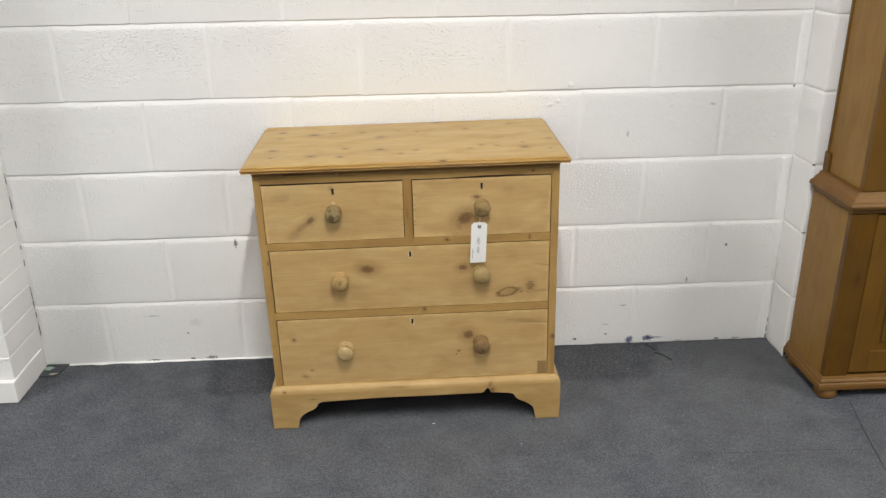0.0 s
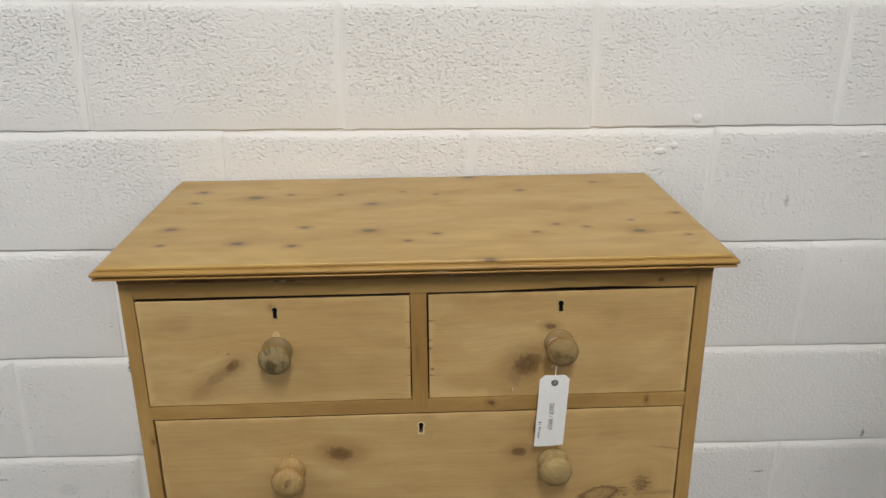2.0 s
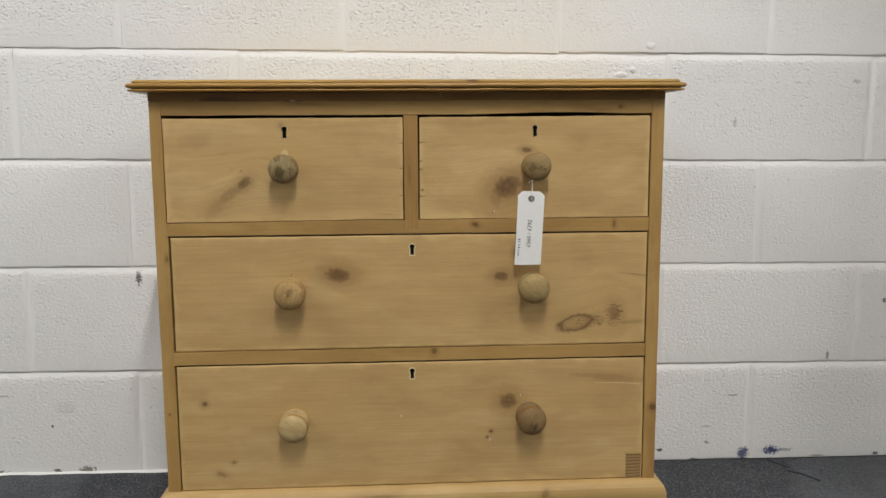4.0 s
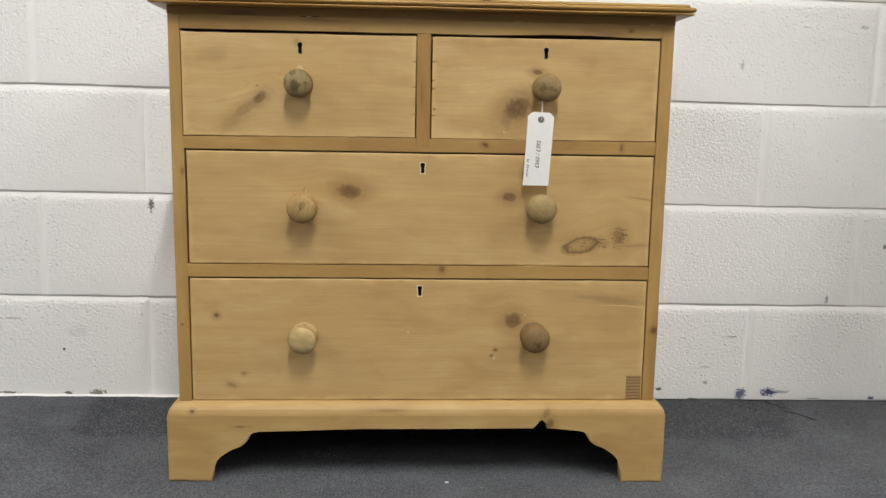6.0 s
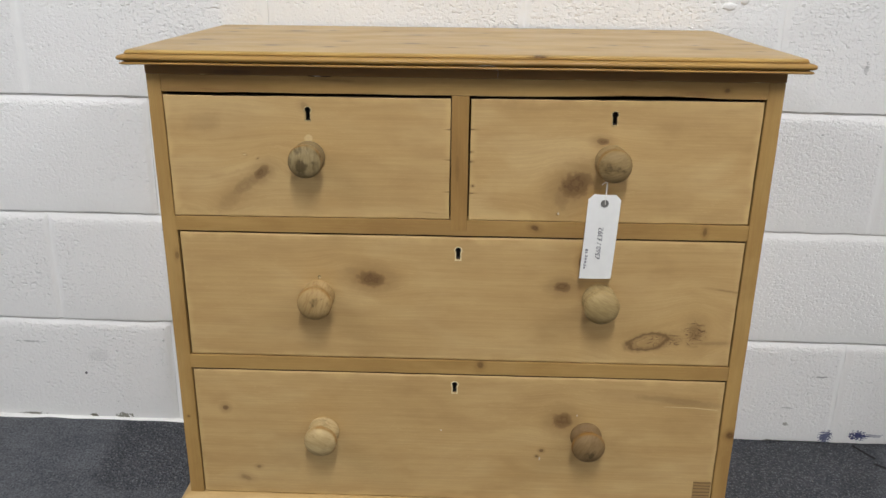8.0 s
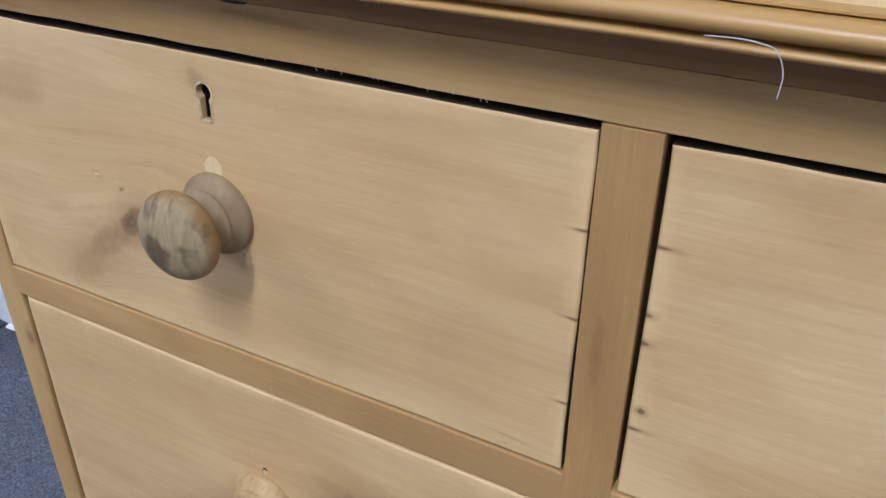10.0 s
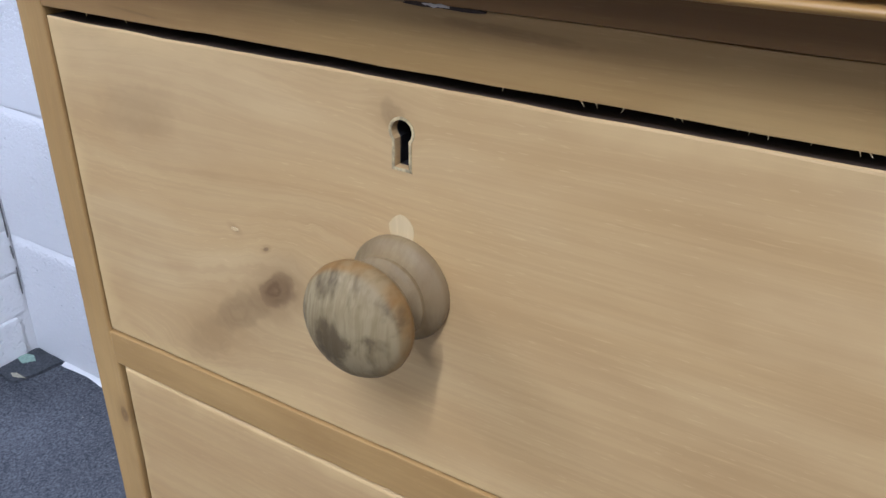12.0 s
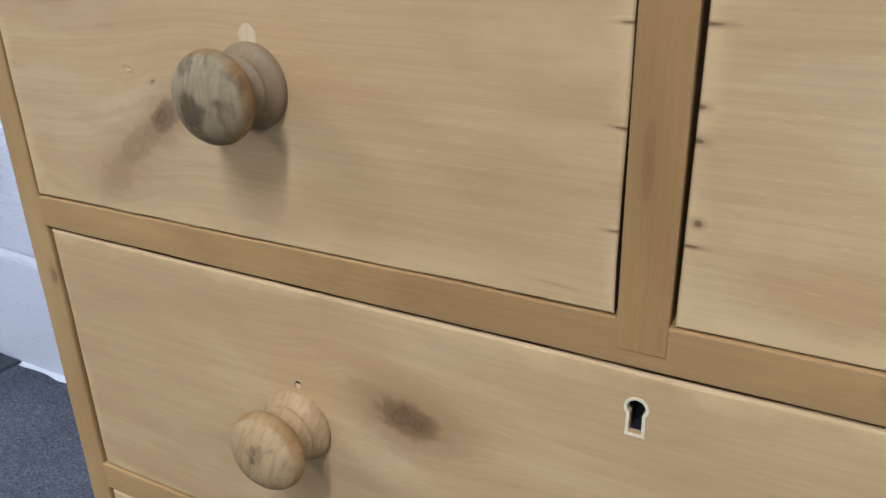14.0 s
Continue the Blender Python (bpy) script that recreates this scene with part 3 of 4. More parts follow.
M_BATTEN = plain("lamp_housing", (0.7, 0.7, 0.7), 0.5, 0.03)


# ---- the room ----
PITCH_X, PITCH_Z = 0.4495, 0.2250
RECESS_L, RECESS_R = -1.256, 1.247

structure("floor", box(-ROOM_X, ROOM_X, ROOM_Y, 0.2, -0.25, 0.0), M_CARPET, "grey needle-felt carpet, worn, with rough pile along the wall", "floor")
# ceiling and outer walls: added out of view, grey to limit bounce
structure("ceiling", box(-ROOM_X - 0.2, ROOM_X + 0.2, ROOM_Y - 0.2, 0.2, ROOM_Z, ROOM_Z + 0.2), M_CEILING, "plain white painted ceiling", "ceiling")
wall_back = structure("wall_back", box(-ROOM_X, ROOM_X, 0.0056, 0.2, 0.0, ROOM_Z), M_MORTAR, "white painted concrete block wall, scuffed at its foot", "wall")
structure("wall_left", box(-ROOM_X - 0.2, -ROOM_X, ROOM_Y, 0.2, 0.0, ROOM_Z), M_UNSEEN_WALL, "plain white painted side wall", "wall")
structure("wall_right", box(ROOM_X, ROOM_X + 0.2, ROOM_Y, 0.2, 0.0, ROOM_Z), M_UNSEEN_WALL, "plain white painted side wall", "wall")
structure("wall_front", box(-ROOM_X - 0.2, ROOM_X + 0.2, ROOM_Y - 0.2, ROOM_Y, 0.0, ROOM_Z), M_UNSEEN_WALL, "plain white painted wall behind", "wall")

# paint run on to the carpet's edge at the wall's foot
for name, x0, x1 in (("trim", -1.18, -0.425),):
    bm = bmesh.new()
    wide = 0.0065 if x0 < 0 else 0.003
    rows = []
    for i in range(61):
        x = x0 + (x1 - x0) * i / 60
        k = wide * (1.0 + 0.8 * noise.noise(Vector((x * 21, wide * 900, 0.3))))
        rows.append([bm.verts.new(p) for p in ((x, 0.003, 0.0), (x, -max(0.0012, k), 0.0002), (x, -0.6 * max(0.0012, k), 0.0016), (x, 0.0, 0.0030), (x, 0.003, 0.0032))])
    for a, b in zip(rows, rows[1:]):
        for j in range(4):
            bm.faces.new((a[j], b[j], b[j + 1], a[j + 1]))
    structure(name, bm, M_MORTAR, "thin bead of white paint along the wall's foot", "paint bead", True)

# ceiling battens, all out of view, with the added fill row at x -3.0
for bx, by, watts in BATTENS:
    batten = empty("ceiling_light", pose(bx, by, ROOM_Z), "long white ceiling batten lamp, lit", "lamp", "ceiling battens")
    part("housing", box(-0.04, 0.04, -0.76, 0.76, -0.06, 0.0, 0.008), M_BATTEN, batten)
    part("diffuser", box(-0.055, 0.055, -0.74, 0.74, -0.1, -0.0605, 0.01), M_BATTEN, batten)

# ---- chest of drawers ----
chest = empty("chest_of_drawers", pose(CHEST_X, 0, 0, 0, -math.degrees(TIP), 0), "stripped pine chest of four drawers with turned wooden knobs", "chest of drawers")
HALF = 0.4088


def swept(profile, half, front, back, rise=0.0, wear=0.0005, steps=26, turn=0.0025):
    """A moulding round the front and both sides: (outset, height) pairs from the top down, closed on the inside."""
    bm = bmesh.new()
    rows = []
    for o, z in profile:
        row = []
        side = [(half + o, back + (front - o + turn - back) * i / 9, z) for i in range(10)]
        side += [(half + o - turn + turn * math.cos(radians(a)), front - o + turn - turn * math.sin(radians(a)), z) for a in (25, 50, 75)]
        row += [(-x, y, zz) for x, y, zz in side]
        reach = half + o - turn
        for i in range(steps + 1):
            row.append((-reach + 2 * reach * i / steps, front - o, z))
        row += side[::-1]
        vs = []
        for x, y, zz in row:
            p = Vector((x, y, zz))
            p += Vector(noise.noise_vector(p * 17)) * wear
            p.z += (y - front) * rise
            vs.append(bm.verts.new(p))
        rows.append(vs)
    for a, b in zip(rows, rows[1:]):
        for i in range(len(a) - 1):
            bm.faces.new((a[i], a[i + 1], b[i + 1], b[i]))
    bm.faces.new(rows[0])
    bm.faces.new(rows[-1])
    bm.faces.new([r[0] for r in rows])
    bm.faces.new([r[-1] for r in rows])
    return bm


def flake(cx, cz, w, h, y, seed, name, material, owner, label="", depth=0.0006, rag=0.78):
    """A small ragged chip lying on an upright face."""
    rnd = random.Random(seed)
    pts = []
    for i in range(15):
        a, k = 2 * math.pi * i / 15, rnd.uniform(rag, 1.08)
        pts.append((cx + w * k * math.cos(a), cz + h * k * math.sin(a)))
    return part(name, prism(pts, y - depth, y + 0.0015), material, owner, label)


RISE = 0.003
top = part("top", swept([(0.0135, 0.8105), (0.0165, 0.8100), (0.0178, 0.8085), (0.0180, 0.8068)], HALF, FRONT, -0.004, RISE, 0.0003), M_TOP, chest, "knotty pine top board")
bead = [(0.0208 + 0.0056 * math.sin(radians(a)), 0.8011 + 0.0038 * math.cos(radians(a))) for a in range(0, 181, 20)]
lower = [(0.0206 + 0.0036 * math.sin(radians(a)), 0.7942 + 0.0018 * math.cos(radians(a))) for a in range(0, 161, 20)]
part("edge_moulding", swept([(0.0176, 0.8069), (0.0187, 0.8067), (0.0187, 0.8060), (0.0172, 0.8053)] + bead + [(0.0196, 0.7970), (0.0194, 0.7963)] + lower + [(0.0190, 0.7922), (-0.010, 0.7920)],
                            HALF, FRONT, -0.0045, RISE, 0.0005), M_MOULD, top, "worn honey-coloured moulded edge", True)
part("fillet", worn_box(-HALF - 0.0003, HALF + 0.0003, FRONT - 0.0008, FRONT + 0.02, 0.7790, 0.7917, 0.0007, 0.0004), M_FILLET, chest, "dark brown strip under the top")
bm = worn_box(-0.3900, 0.3878, FRONT, FRONT + 0.022, 0.7566, 0.7787, 0.0006, 0.0005, 0.02)
for v in bm.verts:
    if v.co.z < 0.76:
        v.co.z += 0.0028 * math.exp(-((v.co.x - 0.235) / 0.085) ** 2) + 0.0008 * max(0.0, v.co.x) + 0.0004 * noise.noise(Vector((v.co.x * 90, v.co.y * 30, 4.0)))
top_rail = part("top_rail", bm, M_RAIL, chest)
for s in (-1, 1):
    x0, x1 = sorted((s * HALF, -0.3903 if s < 0 else 0.3880))
    bm = worn_box(x0, x1, FRONT, FRONT + 0.022, 0.1405, 0.7787, 0.0012, 0.0005)
    for v in bm.verts:
        if s < 0 and v.co.x > -0.394 and v.co.z < 0.57:
            v.co.x += 0.0021
    part("stile", bm, M_STILE, chest)
    x0, x1 = sorted((s * (HALF - 0.0004), s * 0.389))
    bm = worn_box(x0, x1, FRONT + 0.0222, -0.012, 0.12, 0.7875, 0.001, 0.0004, 0.05)
    for v in bm.verts:
        if v.co.z > 0.7:
            v.co.z += (v.co.y - FRONT) * RISE
    part("side_panel", bm, M_SIDE, chest)
# splinters along the lower edge of the top rail
rnd = random.Random(17)
for x in [-0.362, -0.338] + [rnd.uniform(-0.165, -0.055) for _ in range(16)] + [rnd.uniform(-0.05, 0.0) for _ in range(4)]:
    long, lean = rnd.uniform(0.0010, 0.0028), rnd.uniform(-0.0022, 0.0022)
    y = FRONT + rnd.uniform(0.0004, 0.0030)
    part("splinter", prism([(x - 0.0003, 0.7578), (x + 0.0004, 0.7578), (x + lean + 0.0001, 0.7571 - long), (x + lean, 0.7571 - long)], y, y + 0.0004), M_PLUG, top_rail)
part("back_panel", box(-0.3885, 0.3885, -0.024, -0.014, 0.10, 0.789), M_SHADED_RAW, chest)
flake(-0.190, 0.7788, 0.0090, 0.0007, FRONT - 0.0004, 33, "gouge", M_SPLIT, chest, "dark splintered gouge", 0.0006)
flake(-0.176, 0.7786, 0.0080, 0.0006, FRONT - 0.0004, 35, "gouge", M_SPLIT, chest, "dark splintered gouge", 0.0006)
# unseen board added to keep light out from under the chest
part("plinth_back", box(-0.40, 0.40, -0.03, -0.0245, 0.004, 0.117), M_SHADED_RAW, chest)
part("bottom_board", box(-0.3885, 0.3885, FRONT + 0.0225, -0.0245, 0.118, 0.130), M_SHADED_RAW, chest)
part("dust_board", box(-0.3885, 0.3885, FRONT + 0.0225, -0.0245, 0.570, 0.582), M_SHADED_RAW, chest)
bm = worn_box(-0.3900, 0.3878, FRONT, FRONT + 0.022, 0.5668, 0.5890, 0.0009, 0.0005)
for v in bm.verts:
    if v.co.z > 0.58 and v.co.x < -0.1:
        v.co.z += 0.0062 * (v.co.x + 0.1)
part("drawer_rail", bm, M_RAIL, chest)
part("drawer_rail", worn_box(-0.3900, 0.3878, FRONT + 0.0002, FRONT + 0.022, 0.3555, 0.3770, 0.0009, 0.0005), M_RAIL, chest)
part("drawer_divider", worn_box(-0.0125, 0.0100, FRONT - 0.0004, FRONT + 0.022, 0.5745, 0.7562, 0.0006, 0.0003), M_DIVIDER, chest, "darker upright divider")

# plinth with bracket feet
BRACKET = [(0.354, 0.0), (0.352, 0.028), (0.348, 0.041), (0.339, 0.051), (0.322, 0.0585), (0.305, 0.064), (0.296, 0.071), (0.290, 0.081), (0.287, 0.092), (0.275, 0.0948)]
PL = HALF + 0.0180
outline = [(-PL, 0.0)] + [(-x, z) for x, z in BRACKET] + [(-0.1, 0.0962), (0.05, 0.0958), (0.1960, 0.0950), (0.1985, 0.1035), (0.2025, 0.1105), (0.2075, 0.1142), (0.2130, 0.1142), (0.2165, 0.1115), (0.2182, 0.1045), (0.2195, 0.0950)]
outline += [(x, z) for x, z in reversed(BRACKET)] + [(PL, 0.0), (PL, 0.1195), (-PL, 0.1195)]
bm = prism([(x, z - (TIP * x if z == 0 else 0)) for x, z in outline], FRONT - 0.0165, FRONT + 0.004)
bmesh.ops.bevel(bm, geom=[e for e in bm.edges if all(v.co.y < FRONT - 0.01 for v in e.verts) and not all(v.co.z > 0.119 for v in e.verts)], offset=0.0032, segments=3, affect="EDGES", profile=0.55)
plinth = part("plinth", bm, M_PLINTH, chest, "pale pine plinth with shaped bracket feet")
for s in (-1, 1):
    side = [(-0.005, 0.0), (FRONT + 0.0042, 0.0), (FRONT + 0.0042, 0.1195), (-0.005, 0.1195)]
    bm = prism(side, 0.0, 0.018)
    for v in bm.verts:
        y, t, z = v.co
        x = s * (PL - t)
        v.co = (x, y, z - (TIP * x if z == 0 else 0))
    part("plinth_return", bm, M_PLINTH, plinth)
part("plinth_moulding", swept([(-0.0015, 0.1412), (0.0020, 0.1406), (0.0070, 0.1382), (0.0118, 0.1342), (0.0150, 0.1296), (0.0168, 0.1240), (0.0176, 0.1192), (-0.012, 0.1190)], HALF, FRONT + 0.0011, -0.005, 0.0, 0.0003, 26, 0.004), M_PLINTH, plinth)


def keyhole(x, z, grow=0.0):
    """Outline of a keyhole: a round head over a straight slot."""
    r, w = 0.0042 + grow, 0.0028 + grow
    pts = []
    a0 = math.asin(min(1, w / r))
    for i in range(15):
        a = -math.pi / 2 + a0 + (2 * math.pi - 2 * a0) * i / 14
        pts.append((x + r * math.cos(a), z + 0.0042 + r * math.sin(a)))
    return pts + [(x - w * 1.06, z - 0.0092 - grow), (x + w * 1.06, z - 0.0092 - grow)]


def drawer(x0, x1, z0, z1, y, key, material, seed, bone, label, round_over=0.0022, lift=0.0, sink=0.0):
    """A drawer front with worn edges, a keyhole cut through, its key plate and lock."""
    bm = bmesh.new()

    def rim(inset, depth):
        pts = []
        nx, nz = int((x1 - x0) / 0.012), int((z1 - z0) / 0.012)
        a, b, c, d = x0 + inset, x1 - inset, z0 + inset, z1 - inset
        pts += [(a + (b - a) * i / nx, c) for i in range(nx)] + [(b, c + (d - c) * i / nz) for i in range(nz)]
        pts += [(b + (a - b) * i / nx, d) for i in range(nx)] + [(a, d + (c - d) * i / nz) for i in range(nz)]
        out = []
        for px, pz in pts:
            w = 0.00055 * noise.noise(Vector((px * 40 + seed, pz * 40, inset * 300))) + 0.0006 * noise.noise(Vector((px * 9, pz * 9 + seed, 1.0)))
            cx, cz = (x0 + x1) / 2 - px, (z0 + z1) / 2 - pz
            k = w + 0.0004
            px += k * (1 if cx > 0 else -1) * (abs(px - a) < 1e-6 or abs(px - b) < 1e-6)
            pz += k * (1 if cz > 0 else -1) * (abs(pz - c) < 1e-6 or abs(pz - d) < 1e-6)
            if pz > z1 - 0.004:
                pz += lift * (px - x0) / (x1 - x0)
            if pz < z0 + 0.004:
                pz -= sink * max(0.0, x1 - 0.1 - px) / (x1 - x0)
            out.append(bm.verts.new((px, y + depth, pz)))
        return out

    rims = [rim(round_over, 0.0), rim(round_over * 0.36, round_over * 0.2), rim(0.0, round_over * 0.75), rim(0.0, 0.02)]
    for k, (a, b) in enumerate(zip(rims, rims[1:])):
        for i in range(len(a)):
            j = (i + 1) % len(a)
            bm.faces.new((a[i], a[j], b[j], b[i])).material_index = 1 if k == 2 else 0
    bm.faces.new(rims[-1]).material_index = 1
    hole = [bm.verts.new((px, y, pz)) for px, pz in keyhole(*key)]
    deep = [bm.verts.new((px, y + 0.0195, pz)) for px, pz in keyhole(*key)]
    edges = [bm.edges.get((rims[0][i], rims[0][(i + 1) % len(rims[0])])) for i in range(len(rims[0]))]
    for i in range(len(hole)):
        j = (i + 1) % len(hole)
        edges.append(bm.edges.new((hole[i], hole[j])))
        bm.faces.new((hole[i], hole[j], deep[j], deep[i]))
    bm.faces.new(deep)
    bmesh.ops.triangle_fill(bm, edges=edges, use_beauty=True, normal=(0, -1, 0))
    ob = part("drawer", bm, material, chest, label)
    # slot 1: edges darkened so the gaps round the front read black
    ob.data.materials.append(M_GAP_SHADE)
    bm = bmesh.new()
    loops = []
    rim_wide = 0.0015 if bone else 0.0011
    for grow, depth in ((0.0, 0.0030), (0.0001, -0.0003), (rim_wide, -0.0004), (rim_wide + 0.0003, 0.0015)):
        loops.append([bm.verts.new((px, y + depth, pz)) for px, pz in keyhole(key[0], key[1], grow)])
    for a, b in zip(loops, loops[1:]):
        for i in range(len(a)):
            j = (i + 1) % len(a)
            bm.faces.new((a[i], a[j], b[j], b[i]))
    part("key_plate", bm, M_BONE if bone else M_WORN_BONE, ob, "thin bone keyhole inlay" if bone else "worn bone keyhole inlay")
    # added dark lining that stands in for the shade inside the keyhole
    bm = bmesh.new()
    loops = [[bm.verts.new((px, y + depth, pz)) for px, pz in keyhole(key[0], key[1], grow)] for grow, depth in ((-0.0001, 0.0032), (-0.0003, 0.0034), (-0.0003, 0.0118), (-0.0001, 0.0118))]
    for a, b in zip(loops, loops[1:]):
        for i in range(len(a)):
            j = (i + 1) % len(a)
            bm.faces.new((a[i], a[j], b[j], b[i]))
    part("keyhole_shade", bm, M_IRON, ob, "dark keyhole lining")
    part("lock", box(key[0] - 0.005, key[0] + 0.005, y + 0.012, y + 0.0135, key[1] - 0.0105, key[1] + 0.009), M_IRON, ob, "dark iron lock")
    return ob


Y1 = FRONT + 0.0010
drawer_1 = drawer(-0.3895, -0.0135, 0.5895, 0.7522, Y1, (-0.2005, 0.7305), M_D1, 1.0, False, "short stripped pine drawer with a smoky knot, shut", 0.0011, 0.0006, 0.0022)
drawer_2 = drawer(0.0118, 0.3868, 0.5895, 0.7528, Y1 + 0.0005, (0.1985, 0.7305), M_D2, 2.0, False, "short stripped pine drawer with two dark knots, shut", 0.0011, 0.0014)
drawer_3 = drawer(-0.3860, 0.3872, 0.3776, 0.5648, Y1 + 0.0004, (-0.001, 0.5410), M_D3, 3.0, True, "long stripped pine drawer with a scarred knot, shut")
drawer_4 = drawer(-0.3868, 0.3872, 0.1414, 0.3535, Y1 + 0.0002, (-0.003, 0.3340), M_D4, 4.0, True, "long stripped pine bottom drawer with a corner patch, shut")

KNOB = [(0.003, 0.0212), (0.0002, 0.0222), (-0.0022, 0.0223), (-0.0034, 0.0216), (-0.0044, 0.0201), (-0.0056, 0.0187), (-0.0072, 0.0175), (-0.0086, 0.0170), (-0.0094, 0.0173), (-0.0102, 0.0171), (-0.0110, 0.0158),
        (-0.0126, 0.0144), (-0.0148, 0.0138), (-0.0168, 0.0148), (-0.0184, 0.0180), (-0.0200, 0.0210), (-0.0224, 0.0228), (-0.0252, 0.0234), (-0.0280, 0.0227), (-0.0306, 0.0208), (-0.0328, 0.0178), (-0.0346, 0.0137), (-0.0358, 0.0086),
        (-0.0362, 0.0030)]
knob_mesh = mesh_of(lathe(KNOB, 40), "knob", M_KNOB, True)
for owner, x, z, tint, turn, label in (
        (drawer_1, -0.2012, 0.6730, (0.265, 0.198, 0.094, 1.12), 0, "grey weathered knob"), (drawer_2, 0.1978, 0.6740, (0.27, 0.185, 0.080, 0.75), 70, "brown turned knob"),
        (drawer_3, -0.1970, 0.4740, (0.365, 0.240, 0.098, 0.55), 200, "pale turned knob with an amber rim"), (drawer_3, 0.1955, 0.4775, (0.315, 0.224, 0.096, 0.50), 120, "pale yellow turned knob"),
        (drawer_4, -0.1975, 0.2550, (0.44, 0.32, 0.150, 0.66), 300, "pale grey turned knob"), (drawer_4, 0.1925, 0.2575, (0.205, 0.130, 0.056, 0.80), 30, "dark brown turned knob")):
    knob = tagged(new("knob", knob_mesh), label)
    knob.parent, knob.location, knob.rotation_euler, knob.color = owner, (x, Y1, z), (0, radians(turn), 0), tint
    knob.scale = (0.965, 1.10, 0.965) if z > 0.6 else (1.04, 1.12, 1.04)


flake(-0.2010, 0.6968, 0.0054, 0.0060, Y1, 3, "plug", M_PLUG, drawer_1, "pale wooden filler plug", 0.0002, 0.97)
flake(-0.2870, 0.6745, 0.0022, 0.0010, Y1, 4, "filler_speck", M_PLUG, drawer_1, "", 0.0002)
flake(-0.1945, 0.5015, 0.0021, 0.0023, Y1, 5, "nail_hole", M_IRON, drawer_3, "dark nail hole", 0.0001)
flake(-0.1940, 0.5013, 0.0018, 0.0018, Y1, 6, "filler_speck", M_PLUG, drawer_3, "", 0.0004)
flake(0.126, 0.2170, 0.0012, 0.0032, Y1, 7, "filler_speck", M_PAINT_CHIP, drawer_4, "", 0.0003)
flake(-0.022, 0.2615, 0.0013, 0.0013, Y1, 8, "filler_speck", M_PAINT_CHIP, drawer_4, "", 0.0003)
flake(0.1895 - 0.012, 0.2925, 0.0008, 0.0020, Y1, 9, "filler_speck", M_PAINT_CHIP, drawer_4, "", 0.0003)
flake(0.1325, 0.6010, 0.0012, 0.0022, Y1, 10, "filler_speck", M_PAINT_CHIP, drawer_2, "", 0.0001)
part("patch", worn_box(0.3590, 0.3850, Y1 - 0.0001, Y1 + 0.004, 0.1432, 0.1850, 0.0003, 0.0002), M_INLAY, drawer_4, "square let-in pine patch with close stripes")
part("scratch", prism([(0.303, 0.3105), (0.345, 0.3095), (0.381, 0.3065), (0.381, 0.3073), (0.345, 0.3105), (0.303, 0.3109)], Y1 - 0.0002, Y1 + 0.0015), M_PLUG, drawer_4, "pale split along the grain")
for i, (x, w) in enumerate(((-0.186, 0.0052), (0.150, 0.009), (0.372, 0.006), (-0.335, 0.004))):
    flake(x, 0.7789, w, 0.0007, FRONT - 0.0008, 20 + i, "paint_flake", M_PAINT_CHIP if i == 0 else M_PLUG, chest, "white paint flake" if i == 0 else "", 0.0004, 0.4)

thread = []
for i in range(25):
    k = i / 24
    bend = max(0.0, k - 0.6) / 0.4
    thread.append((0.0200 + 0.0225 * math.sin(1.45 * min(1, k * 1.15)) + 0.0006 * math.sin(9 * k), -0.4475 - 0.0025 * math.sin(3.1 * k), 0.7975 + 0.001 * math.sin(5 * k) - 0.0135 * bend ** 1.6))
tagged(new("loose_thread", mesh_of(tube(thread, 0.0002), "loose_thread", M_THREAD, True)), "short pale grey thread caught on the chest's moulding", "thread")

# ---- price tag ----
tag = empty("price_tag", pose(0.1890, -0.4435, 0.6245, 1.5, 1.7, 4), "white card price tag with a grey eyelet, tied to a knob", "tag")
W, DROP, UP = 0.0216, 0.1080, 0.0118
bm = bmesh.new()
rows = [(UP, W - 0.0075), (UP - 0.007, W)] + [(-DROP * i / 7, W) for i in range(1, 8)]
for k in (0, 1):
    strips = []
    for z, w in rows:
        bend = 0.0022 * (z / DROP) ** 2 + 0.0006 * k
        strips.append([bm.verts.new((-w + 2 * w * j / 6, bend + 0.0012 * (2 * j / 6 - 1) ** 2, z + 0.001 * (j / 6) * (z < -0.1))) for j in range(7)])
    if k == 0:
        face = strips
    for a, b in zip(strips, strips[1:]):
        for j in range(6):
            bm.faces.new((a[j], a[j + 1], b[j + 1], b[j]))
    if k == 1:
        for a, b, c, d in ((face, strips, 0, 0), (face, strips, 6, 6)):
            for i in range(len(rows) - 1):
                bm.faces.new((a[i][c], a[i + 1][c], b[i + 1][d], b[i][d]))
        for i in (0, -1):
            for j in range(6):
                bm.faces.new((face[i][j], face[i][j + 1], strips[i][j + 1], strips[i][j]))
part("card", bm, M_CARD, tag)
part("eyelet", lathe([(0.0003, 0.0052), (-0.0006, 0.0052), (-0.0008, 0.0046), (-0.0008, 0.0008)], 20), M_GREY, tag, "grey fibre eyelet")
price = bpy.data.curves.new("price", "FONT")
price.body, price.size, price.align_x, price.align_y, price.shear, price.extrude = "\u00a3560 / \u00a3392", 0.0092, "CENTER", "CENTER", 0.12, 0.0001
scribe = bpy.data.objects.new("price", price)
price_mesh = bpy.data.meshes.new_from_object(scribe)
price_mesh.materials.clear()
price_mesh.materials.append(M_INK)
bpy.data.objects.remove(scribe)
for v in price_mesh.vertices:
    along, up, out = v.co
    x, z = -0.0005 - up, -0.0565 + along
    v.co = (x, 0.0022 * (z / DROP) ** 2 + 0.0012 * (x / W) ** 2 - 0.0002 - out, z)
writing = new("price_writing", price_mesh)
